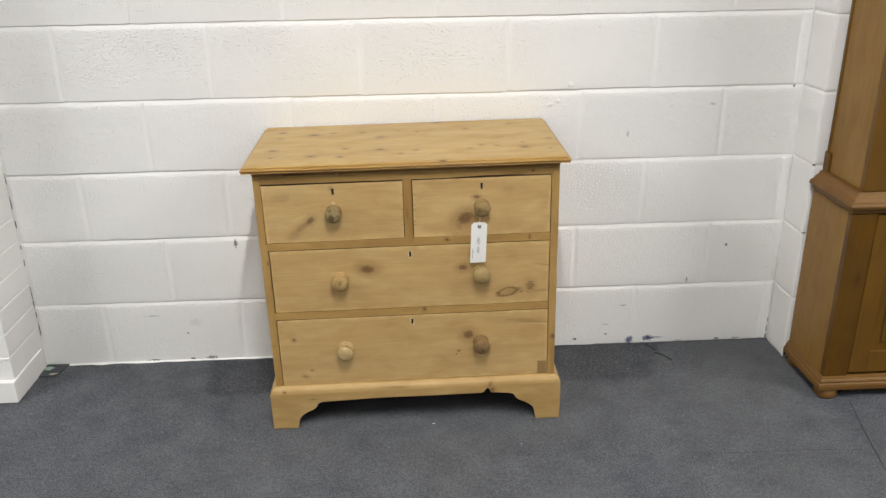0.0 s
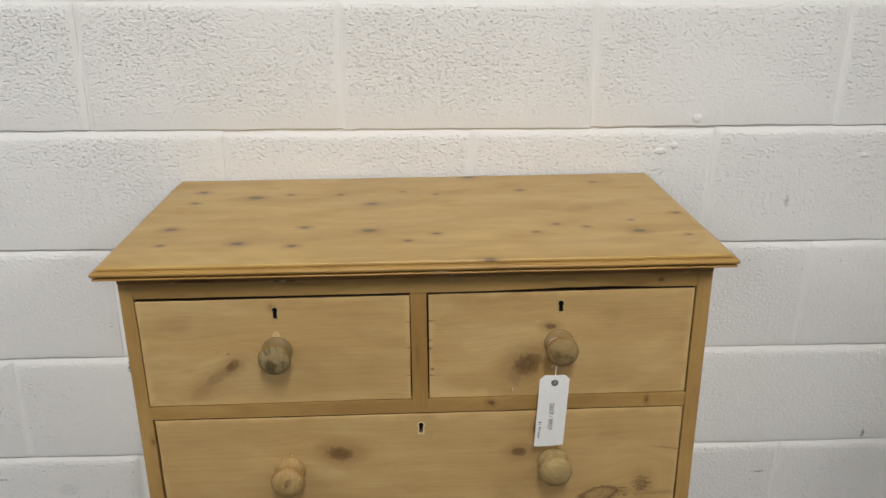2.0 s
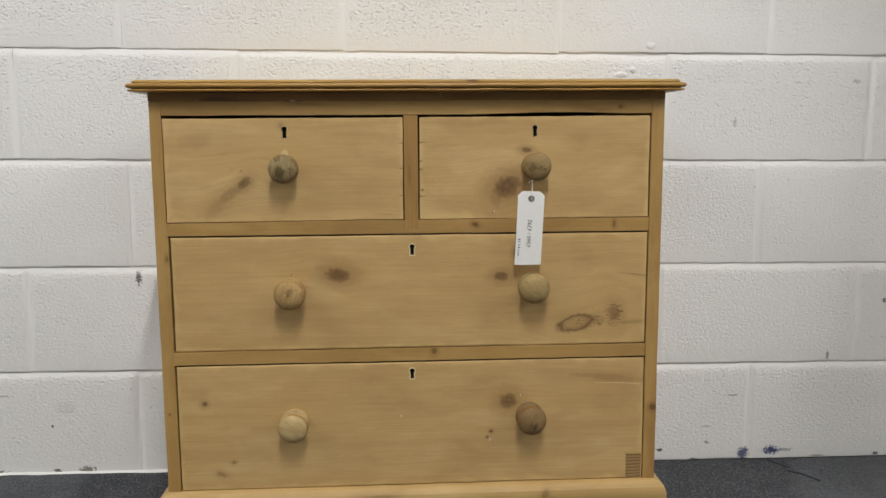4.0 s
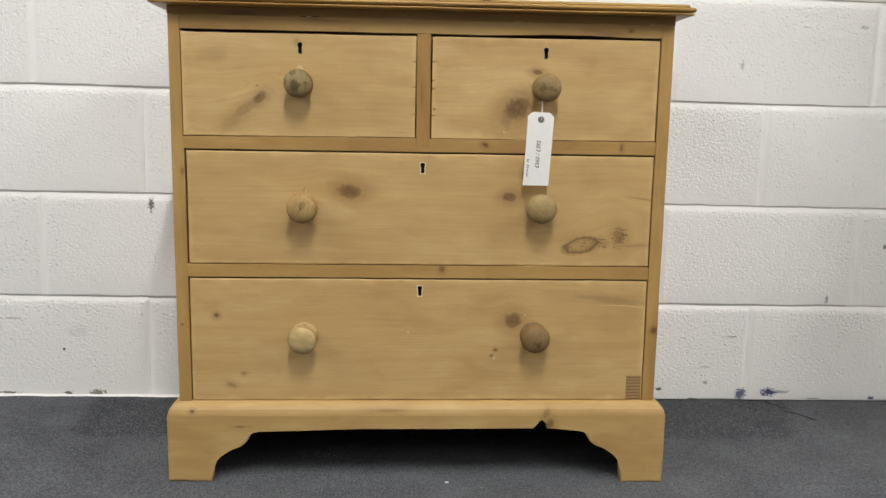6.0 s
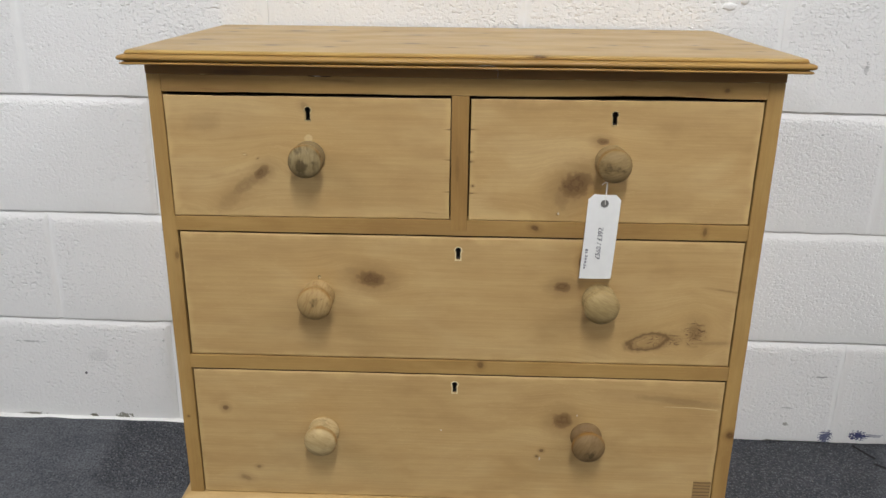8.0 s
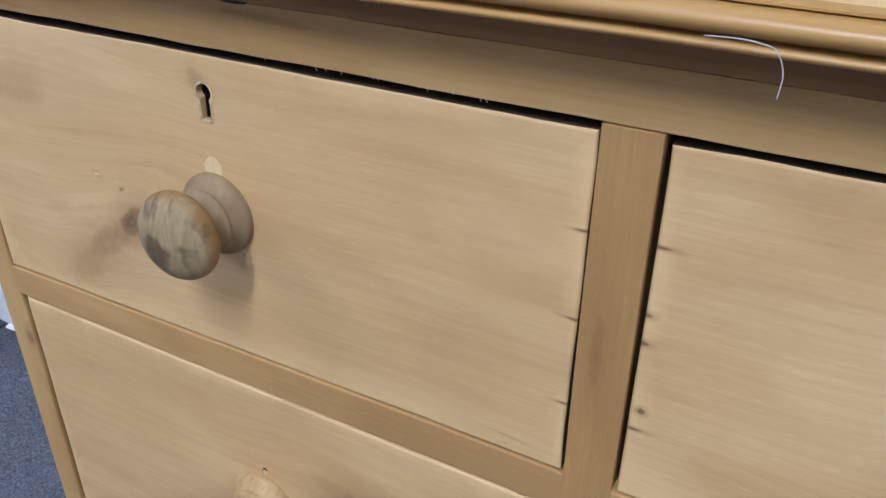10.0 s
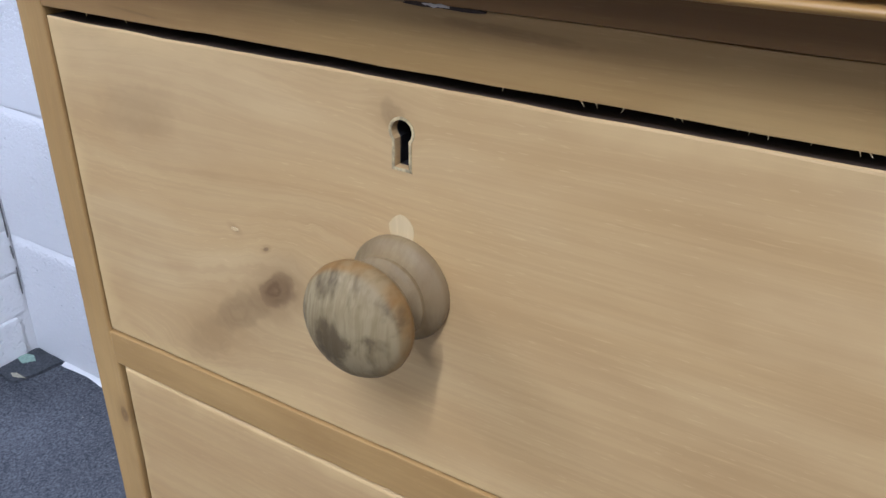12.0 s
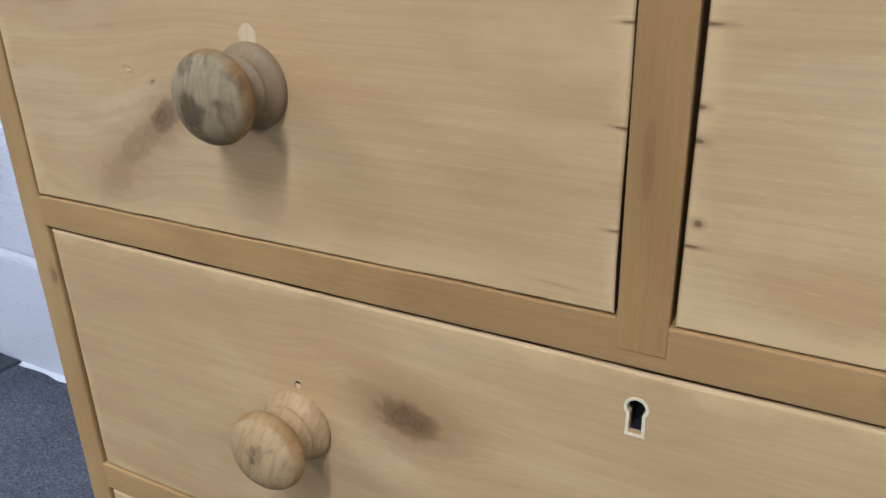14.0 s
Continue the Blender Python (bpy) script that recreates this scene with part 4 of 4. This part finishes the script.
writing.parent = tag
tagged(writing, "hand-written price in dark ink")
rnd = random.Random(11)
bm = bmesh.new()
for x, z0, z1, count, tall in ((-0.0160, -0.094, -0.064, 7, 0.0032),):
    for i in range(count):
        z = z0 + (z1 - z0) * (i + 0.5) / count
        step = abs(z1 - z0) / count * 0.55
        y = 0.0022 * (z / DROP) ** 2 + 0.0012 * (x / W) ** 2
        for j in range(3):
            a = rnd.uniform(-0.5, 0.5) * tall
            b = rnd.uniform(-0.5, 0.5) * step
            if rnd.random() < 0.5:
                box(x - tall / 2 + max(a, 0) * 0.6, x + tall / 2 + min(a, 0) * 0.6, y - 0.0003, y + 0.0002, z + b - 0.00042, z + b + 0.00042, bm=bm)
            else:
                box(x + a - 0.00042, x + a + 0.00042, y - 0.0003, y + 0.0002, z - step / 2, z + step / 2, bm=bm)
part("writing_bars", bm, M_INK, tag, "dark hand-written bars")
loop = [(0.0085 + 0.0195 * math.cos(a), 0.0088 + 0.004 * math.sin(3 * a), 0.0495 + 0.0195 * math.sin(a)) for a in (2 * math.pi * i / 20 - 1.9 for i in range(21))]
part("string", tube([(0.0005, -0.001, -0.001), (0.0, -0.0012, 0.006), (0.001, 0.004, 0.020)] + loop + [(0.0018, 0.0035, 0.022), (0.0009, 0.0022, 0.007), (0.0006, 0.0012, -0.0005)], 0.0006), M_STRING, tag, "thin white cotton string", True)
part("string_end", tube([(0.0025, 0.0055, 0.0285), (-0.003, 0.002, 0.0275), (-0.0065, 0.001, 0.0245)], 0.0005), M_STRING, tag, "", True)

# ---- varnished cupboard beside the pier ----
cupboard = empty("cupboard", pose(1.253, -0.388, 0), "two-stage amber varnished pine cupboard with a moulded waist", "cupboard")
CW, CB = 0.95, 0.235
part("body", worn_box(0.0, 0.022, 0.0224, CB, 0.070, 0.604, 0.002, 0.0006, 0.05), M_CAB_SIDE, cupboard, "mid-brown varnished side")
part("body", worn_box(CW - 0.022, CW, 0.0224, CB, 0.070, 0.604, 0.002, 0.0006, 0.05), M_CAB_SIDE, cupboard)
part("back_panel", box(0.0225, CW - 0.0225, CB - 0.012, CB - 0.002, 0.06, 1.98), M_CAB, cupboard)


def cab_moulding(profile, name, x0, x1, back):
    half = (x1 - x0) / 2
    bm = swept(profile, half, 0.0, back, 0.0, 0.0006, 14)
    for v in bm.verts:
        v.co.x += x0 + half
    return part(name, bm, M_CAB_MOULD, cupboard)


cab_moulding([(-0.004, 0.0760), (0.003, 0.0745), (0.005, 0.0690), (0.009, 0.0640), (0.0105, 0.0600), (0.009, 0.0565), (0.0135, 0.0535), (0.0155, 0.0470), (0.0150, 0.0350), (-0.02, 0.0345)], "base_moulding", 0.0, CW, CB)
cab_moulding([(-0.030, 0.6650), (-0.012, 0.6640), (-0.008, 0.6560), (0.002, 0.6480), (0.007, 0.6400), (0.014, 0.6380), (0.018, 0.6310), (0.016, 0.6235), (0.007, 0.6180), (0.004, 0.6080), (-0.002, 0.6045), (-0.02, 0.6042)], "waist_moulding", 0.0, CW, CB)
for fx in (0.026, CW - 0.026):
    for fy in (0.018, CB - 0.03):
        bm = lathe([(0.0, 0.024), (0.003, 0.030), (0.012, 0.034), (0.024, 0.032), (0.0345, 0.025)], 20, "z")
        bmesh.ops.translate(bm, verts=bm.verts[:], vec=(fx, fy, 0))
        part("bun_foot", bm, M_CAB_MOULD, cupboard, "flattened turned foot", True)


def panelled(z0, z1, x_in):
    """Stiles, a framed door and its fielded panel on the front of one stage."""
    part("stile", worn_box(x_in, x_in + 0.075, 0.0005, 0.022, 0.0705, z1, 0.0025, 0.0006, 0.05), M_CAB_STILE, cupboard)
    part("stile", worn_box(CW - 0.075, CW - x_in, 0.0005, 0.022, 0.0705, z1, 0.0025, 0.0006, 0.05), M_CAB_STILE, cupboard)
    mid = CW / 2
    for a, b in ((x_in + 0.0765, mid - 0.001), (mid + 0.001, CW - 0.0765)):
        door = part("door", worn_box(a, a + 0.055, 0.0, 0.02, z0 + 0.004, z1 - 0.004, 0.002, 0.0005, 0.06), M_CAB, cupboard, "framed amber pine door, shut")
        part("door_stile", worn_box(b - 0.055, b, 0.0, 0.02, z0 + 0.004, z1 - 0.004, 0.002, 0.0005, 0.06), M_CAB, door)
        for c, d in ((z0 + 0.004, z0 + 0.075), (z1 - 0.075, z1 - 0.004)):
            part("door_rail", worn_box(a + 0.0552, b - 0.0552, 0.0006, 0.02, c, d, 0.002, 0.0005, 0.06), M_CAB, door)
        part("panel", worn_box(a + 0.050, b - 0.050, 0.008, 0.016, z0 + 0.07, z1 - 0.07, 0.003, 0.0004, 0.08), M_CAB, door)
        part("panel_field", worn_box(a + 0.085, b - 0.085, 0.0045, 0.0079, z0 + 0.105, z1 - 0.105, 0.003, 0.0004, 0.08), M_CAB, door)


panelled(0.082, 0.603, 0.0)
for x0, x1 in ((0.026, 0.048), (CW - 0.048, CW - 0.026)):
    part("upper_side", worn_box(x0, x1, 0.0344, CB, 0.6655, 1.95, 0.003, 0.0006, 0.06), M_CAB_SIDE, cupboard, "mid-brown varnished upper side")
part("back_batten", worn_box(0.018, 0.0255, CB - 0.03, CB, 0.6655, 0.725, 0.001, 0.0003), M_CAB, cupboard, "dark block behind the upper side")
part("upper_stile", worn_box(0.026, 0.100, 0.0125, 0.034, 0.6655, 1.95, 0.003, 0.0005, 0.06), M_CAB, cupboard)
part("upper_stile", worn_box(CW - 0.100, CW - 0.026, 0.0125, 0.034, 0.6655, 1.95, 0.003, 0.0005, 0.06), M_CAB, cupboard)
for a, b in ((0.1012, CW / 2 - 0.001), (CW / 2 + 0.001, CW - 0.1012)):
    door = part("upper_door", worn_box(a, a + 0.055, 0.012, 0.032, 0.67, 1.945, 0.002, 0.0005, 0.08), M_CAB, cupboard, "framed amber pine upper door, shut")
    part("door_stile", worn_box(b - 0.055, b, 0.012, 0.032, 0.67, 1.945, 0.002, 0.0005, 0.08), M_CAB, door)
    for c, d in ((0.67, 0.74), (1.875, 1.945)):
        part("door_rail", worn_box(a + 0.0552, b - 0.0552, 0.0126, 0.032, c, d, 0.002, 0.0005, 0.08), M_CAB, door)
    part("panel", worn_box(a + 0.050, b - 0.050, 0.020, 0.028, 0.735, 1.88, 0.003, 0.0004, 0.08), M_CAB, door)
cab_moulding([(-0.045, 2.0050), (0.012, 2.0040), (0.010, 1.9900), (-0.006, 1.9700), (-0.016, 1.9600), (-0.022, 1.9505), (-0.05, 1.9503)], "cornice", 0.0, CW, CB)

# ---- small litter on the carpet ----
offcut = bmesh.new()
prism([(RECESS_L + 0.002, -0.078), (-1.20, -0.082), (-1.187, -0.040), (-1.183, -0.002), (RECESS_L + 0.002, -0.002)], 0.0, 0.0055, offcut)
for v in offcut.verts:
    v.co = (v.co.x, v.co.z, v.co.y)
tagged(new("carpet_offcut", mesh_of(offcut, "carpet_offcut", M_CARPET_DARK)), "small dark grey carpet offcut lying in the corner", "carpet offcut")


def litter(name, x, y, z, pts, material, label, thick=0.0012):
    bm = prism(pts, 0.0, thick)
    for v in bm.verts:
        v.co = (x + v.co.x, y + v.co.z, z + v.co.y)
    tagged(new(name, mesh_of(bm, name, material)), label, "litter")


litter("paint_flake", -1.238, -0.030, 0.0055, [(-0.016, -0.008), (0.006, -0.013), (0.018, 0.004), (0.002, 0.012), (-0.012, 0.008)], M_GREEN, "pale green paint flake on the carpet offcut")
litter("leaf_scrap", -1.207, -0.068, 0.0055, [(-0.016, -0.002), (-0.004, -0.006), (0.008, -0.001), (0.016, 0.003), (0.004, 0.003), (-0.008, 0.004)], M_BUFF, "buff dry scrap on the carpet offcut")
litter("paper_crumb", 0.052, -0.440, 0.0, [(-0.003, -0.001), (0.003, -0.0015), (0.0035, 0.001), (-0.002, 0.0015)], M_CARD, "tiny white paper crumb on the carpet")
litter("paper_crumb", 0.30, -0.56, 0.0, [(-0.002, -0.001), (0.002, -0.001), (0.001, 0.0015)], M_CARD, "tiny white paper crumb on the carpet")

# carpet joints and a cut by the wall, lying just proud of the felt
for name, pts, w in (("carpet_seam", [(0.80, -0.642), (0.95, -0.646), (1.10, -0.645), (1.26, -0.655)], 0.0006), ("carpet_seam", [(1.268, -0.90), (1.262, -0.74), (1.30, -0.56), (1.335, -0.42)], 0.0013),
                     ("carpet_cut", [(0.813, -0.005), (0.822, -0.025), (0.838, -0.052)], 0.0034), ("carpet_cut", [(0.828, -0.070), (0.850, -0.088), (0.872, -0.126)], 0.0040)):
    bm = bmesh.new()
    left, right = [], []
    for i, (x, y) in enumerate(pts):
        x2, y2 = pts[min(i + 1, len(pts) - 1)]
        x1, y1 = pts[max(i - 1, 0)]
        d = Vector((x2 - x1, y2 - y1)).normalized()
        left.append(bm.verts.new((x - d.y * w, y + d.x * w, 0.0006)))
        right.append(bm.verts.new((x + d.y * w, y - d.x * w, 0.0006)))
    for i in range(len(pts) - 1):
        bm.faces.new((left[i], left[i + 1], right[i + 1], right[i]))
    structure(name, bm, M_GAP, "dark open joint in the grey carpet", "carpet joint")

# ---- masonry pieces ----
def block_mesh(w, h, seed, deep=0.05):
    """A painted concrete block: rounded, uneven arrises on the face."""
    bm = bmesh.new()
    sides = (0.0, 0.0046, 0.0074, 0.0130)
    under, over = {0.0: 0.0050, 0.0020: 0.0010, 0.0060: 0.0002}, {0.0: 0.0052, 0.0040: 0.0040, 0.0085: 0.0017, 0.0150: 0.0004, 0.0240: 0.0}
    xs = [-w / 2 + e for e in sides] + [-w / 2 + w * i / 13 for i in range(1, 13)] + [w / 2 - e for e in reversed(sides)]
    zs = [-h / 2 + e for e in under] + [-h / 4, 0.0, h / 4] + [h / 2 - e for e in reversed(over)]
    if w < 0.1:
        xs = [-w / 2, -w / 2 + 0.003, 0.0, w / 2 - 0.003, w / 2]

    def drop(x, z):
        deepest = 0.0
        for table, d in ((under, z + h / 2), (over, h / 2 - z), ({0.0: 0.0031, 0.0046: 0.0028, 0.0074: 0.0006, 0.0130: 0.0}, w / 2 - abs(x))):
            for e, k in table.items():
                if abs(d - e) < 1e-5:
                    deepest = max(deepest, k)
        return deepest

    rows = []
    open_grain = []
    for z in zs:
        row = []
        for x in xs:
            edge = min(w / 2 - abs(x), h / 2 - abs(z))
            p = Vector((x, drop(x, z), z))
            q = Vector((x * 14 + seed * 5.1, z * 14, seed))
            p.y += 0.0009 * noise.noise(q)
            if edge < 0.012:
                p.x += 0.0012 * noise.noise(q * 2.1)
                p.z += 0.0024 * noise.noise(q * 2.9 + Vector((3, 3, 3)))
            open_grain.append(max(0.0, min(1.0, (edge - 0.005) / 0.008)))
            row.append(bm.verts.new(p))
        rows.append(row)
    for a, b in zip(rows, rows[1:]):
        for i in range(len(a) - 1):
            bm.faces.new((a[i], a[i + 1], b[i + 1], b[i]))
    border = rows[0] + [r[-1] for r in rows[1:]] + rows[-1][-2::-1] + [r[0] for r in rows[-2:0:-1]]
    back = [bm.verts.new((v.co.x, deep, v.co.z)) for v in border]
    for i in range(len(border)):
        j = (i + 1) % len(border)
        bm.faces.new((border[i], border[j], back[j], back[i]))
    me = mesh_of(bm, "block", M_BLOCK, True)
    grain = me.attributes.new("open_grain", "FLOAT", "POINT")
    for i, k in enumerate(open_grain):
        grain.data[i].value = k
    return me


rnd = random.Random(5)
variants = {}
for course in range(13):
    first = -0.132 if course % 2 == 0 else 0.1
    joints = [first + k * PITCH_X for k in range(-4, 4)]
    cuts = [RECESS_L] + [j for j in joints if RECESS_L + 0.02 < j < RECESS_R - 0.02] + [RECESS_R]
    for a, b in zip(cuts, cuts[1:]):
        sag = 0.0026 * math.exp(-((a + b) / 0.62) ** 2)
        z0, z1 = course * PITCH_Z - sag * (course == 4), min((course + 1) * PITCH_Z, ROOM_Z) - sag * (course == 3)
        key = (round(b - a, 3), rnd.randrange(4), round(z1 - z0, 3))
        if key not in variants:
            variants[key] = block_mesh(b - a - 0.0004, z1 - z0 - 0.0020, len(variants) + 1.0)
        ob = new("block", variants[key])
        ob.parent = wall_back
        ob.location = ((a + b) / 2, rnd.uniform(-0.0009, 0.0009), (z0 + z1) / 2)
        ob.rotation_euler = (radians(rnd.uniform(-0.12, 0.12)), 0, radians(rnd.uniform(-0.08, 0.08)))

# brick pier on one side of the recess
pier = structure("brick_pier", box(RECESS_L - 0.44, RECESS_L - 0.003, -0.2155, 0.0056, 0.0, ROOM_Z), M_MORTAR, "white painted brick pier with a proud bottom course", "pier")
brick_meshes = []
for i in range(5):
    bm = box(-0.1075, 0.1075, -0.109, 0.109, -0.0374, 0.0374, 0.0036, 2)
    for v in bm.verts:
        v.co += Vector(noise.noise_vector(v.co * 31 + Vector((i * 7, 0, 0)))) * 0.0014
    brick_meshes.append(mesh_of(bm, "brick", M_BRICK))
for course in range(38):
    for k in range(2):
        ob = new("brick", brick_meshes[rnd.randrange(5)])
        ob.parent = pier
        proud = 0.018 if course == 0 else 0.0
        ob.location = (RECESS_L - 0.1075 - k * 0.2185 + rnd.uniform(-0.001, 0.001) + proud * 0.2, -0.1085 - proud + rnd.uniform(-0.001, 0.001), 0.0385 + course * 0.0775)

# block pier on the other side
pier = structure("block_pier", box(RECESS_R + 0.005, RECESS_R + 0.44, -0.130, 0.0056, 0.0, ROOM_Z), M_MORTAR, "white painted block pier with chipped corners", "pier")
pier_meshes = []
for i in range(4):
    bm = worn_box(-0.219, 0.219, -0.0685, 0.0685, -0.1122, 0.1122, 0.009, 0.0, 0.03)
    for v in bm.verts:
        v.co += Vector(noise.noise_vector(v.co * 17 + Vector((i * 5, 2, 0)))) * 0.0035
    pier_meshes.append(mesh_of(bm, "block", M_BRICK))
for course in range(13):
    ob = new("block", pier_meshes[rnd.randrange(4)])
    ob.parent = pier
    ob.location = (RECESS_R + 0.219, -0.0675, (course + 0.5) * PITCH_Z)
for i, (cx, cz, w, h) in enumerate(((RECESS_R + 0.006, 0.022, 0.005, 0.016), (RECESS_R + 0.012, 0.046, 0.004, 0.008), (RECESS_R + 0.004, 0.676, 0.006, 0.003), (RECESS_R + 0.006, 0.452, 0.007, 0.002))):
    flake(cx, cz, w, h, -0.1360, 40 + i, "chip", M_GREY, pier, "dark chip in the paint", 0.0008)

# broken dark cracks where the piers meet the back wall
rnd = random.Random(23)
crack_z = 0.14
while crack_z < 1.0:
    tall = rnd.uniform(0.006, 0.028)
    flake(RECESS_L + rnd.uniform(0.0016, 0.0030), crack_z, rnd.uniform(0.0008, 0.0017), tall, -0.0022, rnd.randrange(900), "crack", M_GREY, wall_back, "dark crack in the paint", 0.0005, 0.5)
    crack_z += tall * 2 + rnd.uniform(0.0, 0.075)
for cz, tall, wide in ((0.012, 0.013, 0.0030), (0.040, 0.016, 0.0018), (0.075, 0.010, 0.0012)):
    flake(RECESS_R - 0.003, cz, wide, tall, -0.0022, int(cz * 1000), "crack", M_GREY, wall_back, "dark crack in the paint", 0.0005, 0.5)

# dabs of thick paint on the blocks
for i, (dx, dz, w, h) in enumerate(((0.513, 0.916, 0.010, 0.008), (0.450, 0.856, 0.011, 0.006), (0.475, 0.866, 0.007, 0.006), (0.836, 0.845, 0.007, 0.005))):
    bm = bmesh.new()
    bmesh.ops.create_icosphere(bm, subdivisions=3, radius=1.0)
    for v in bm.verts:
        k = 1.0 + 0.25 * noise.noise(v.co * 1.6 + Vector((i * 4.0, 0, 0)))
        v.co = (dx + v.co.x * w * k, v.co.y * 0.0027, dz + v.co.z * h * k)
    part("paint_dab", bm, M_MORTAR, wall_back, "raised dab of white paint", True)
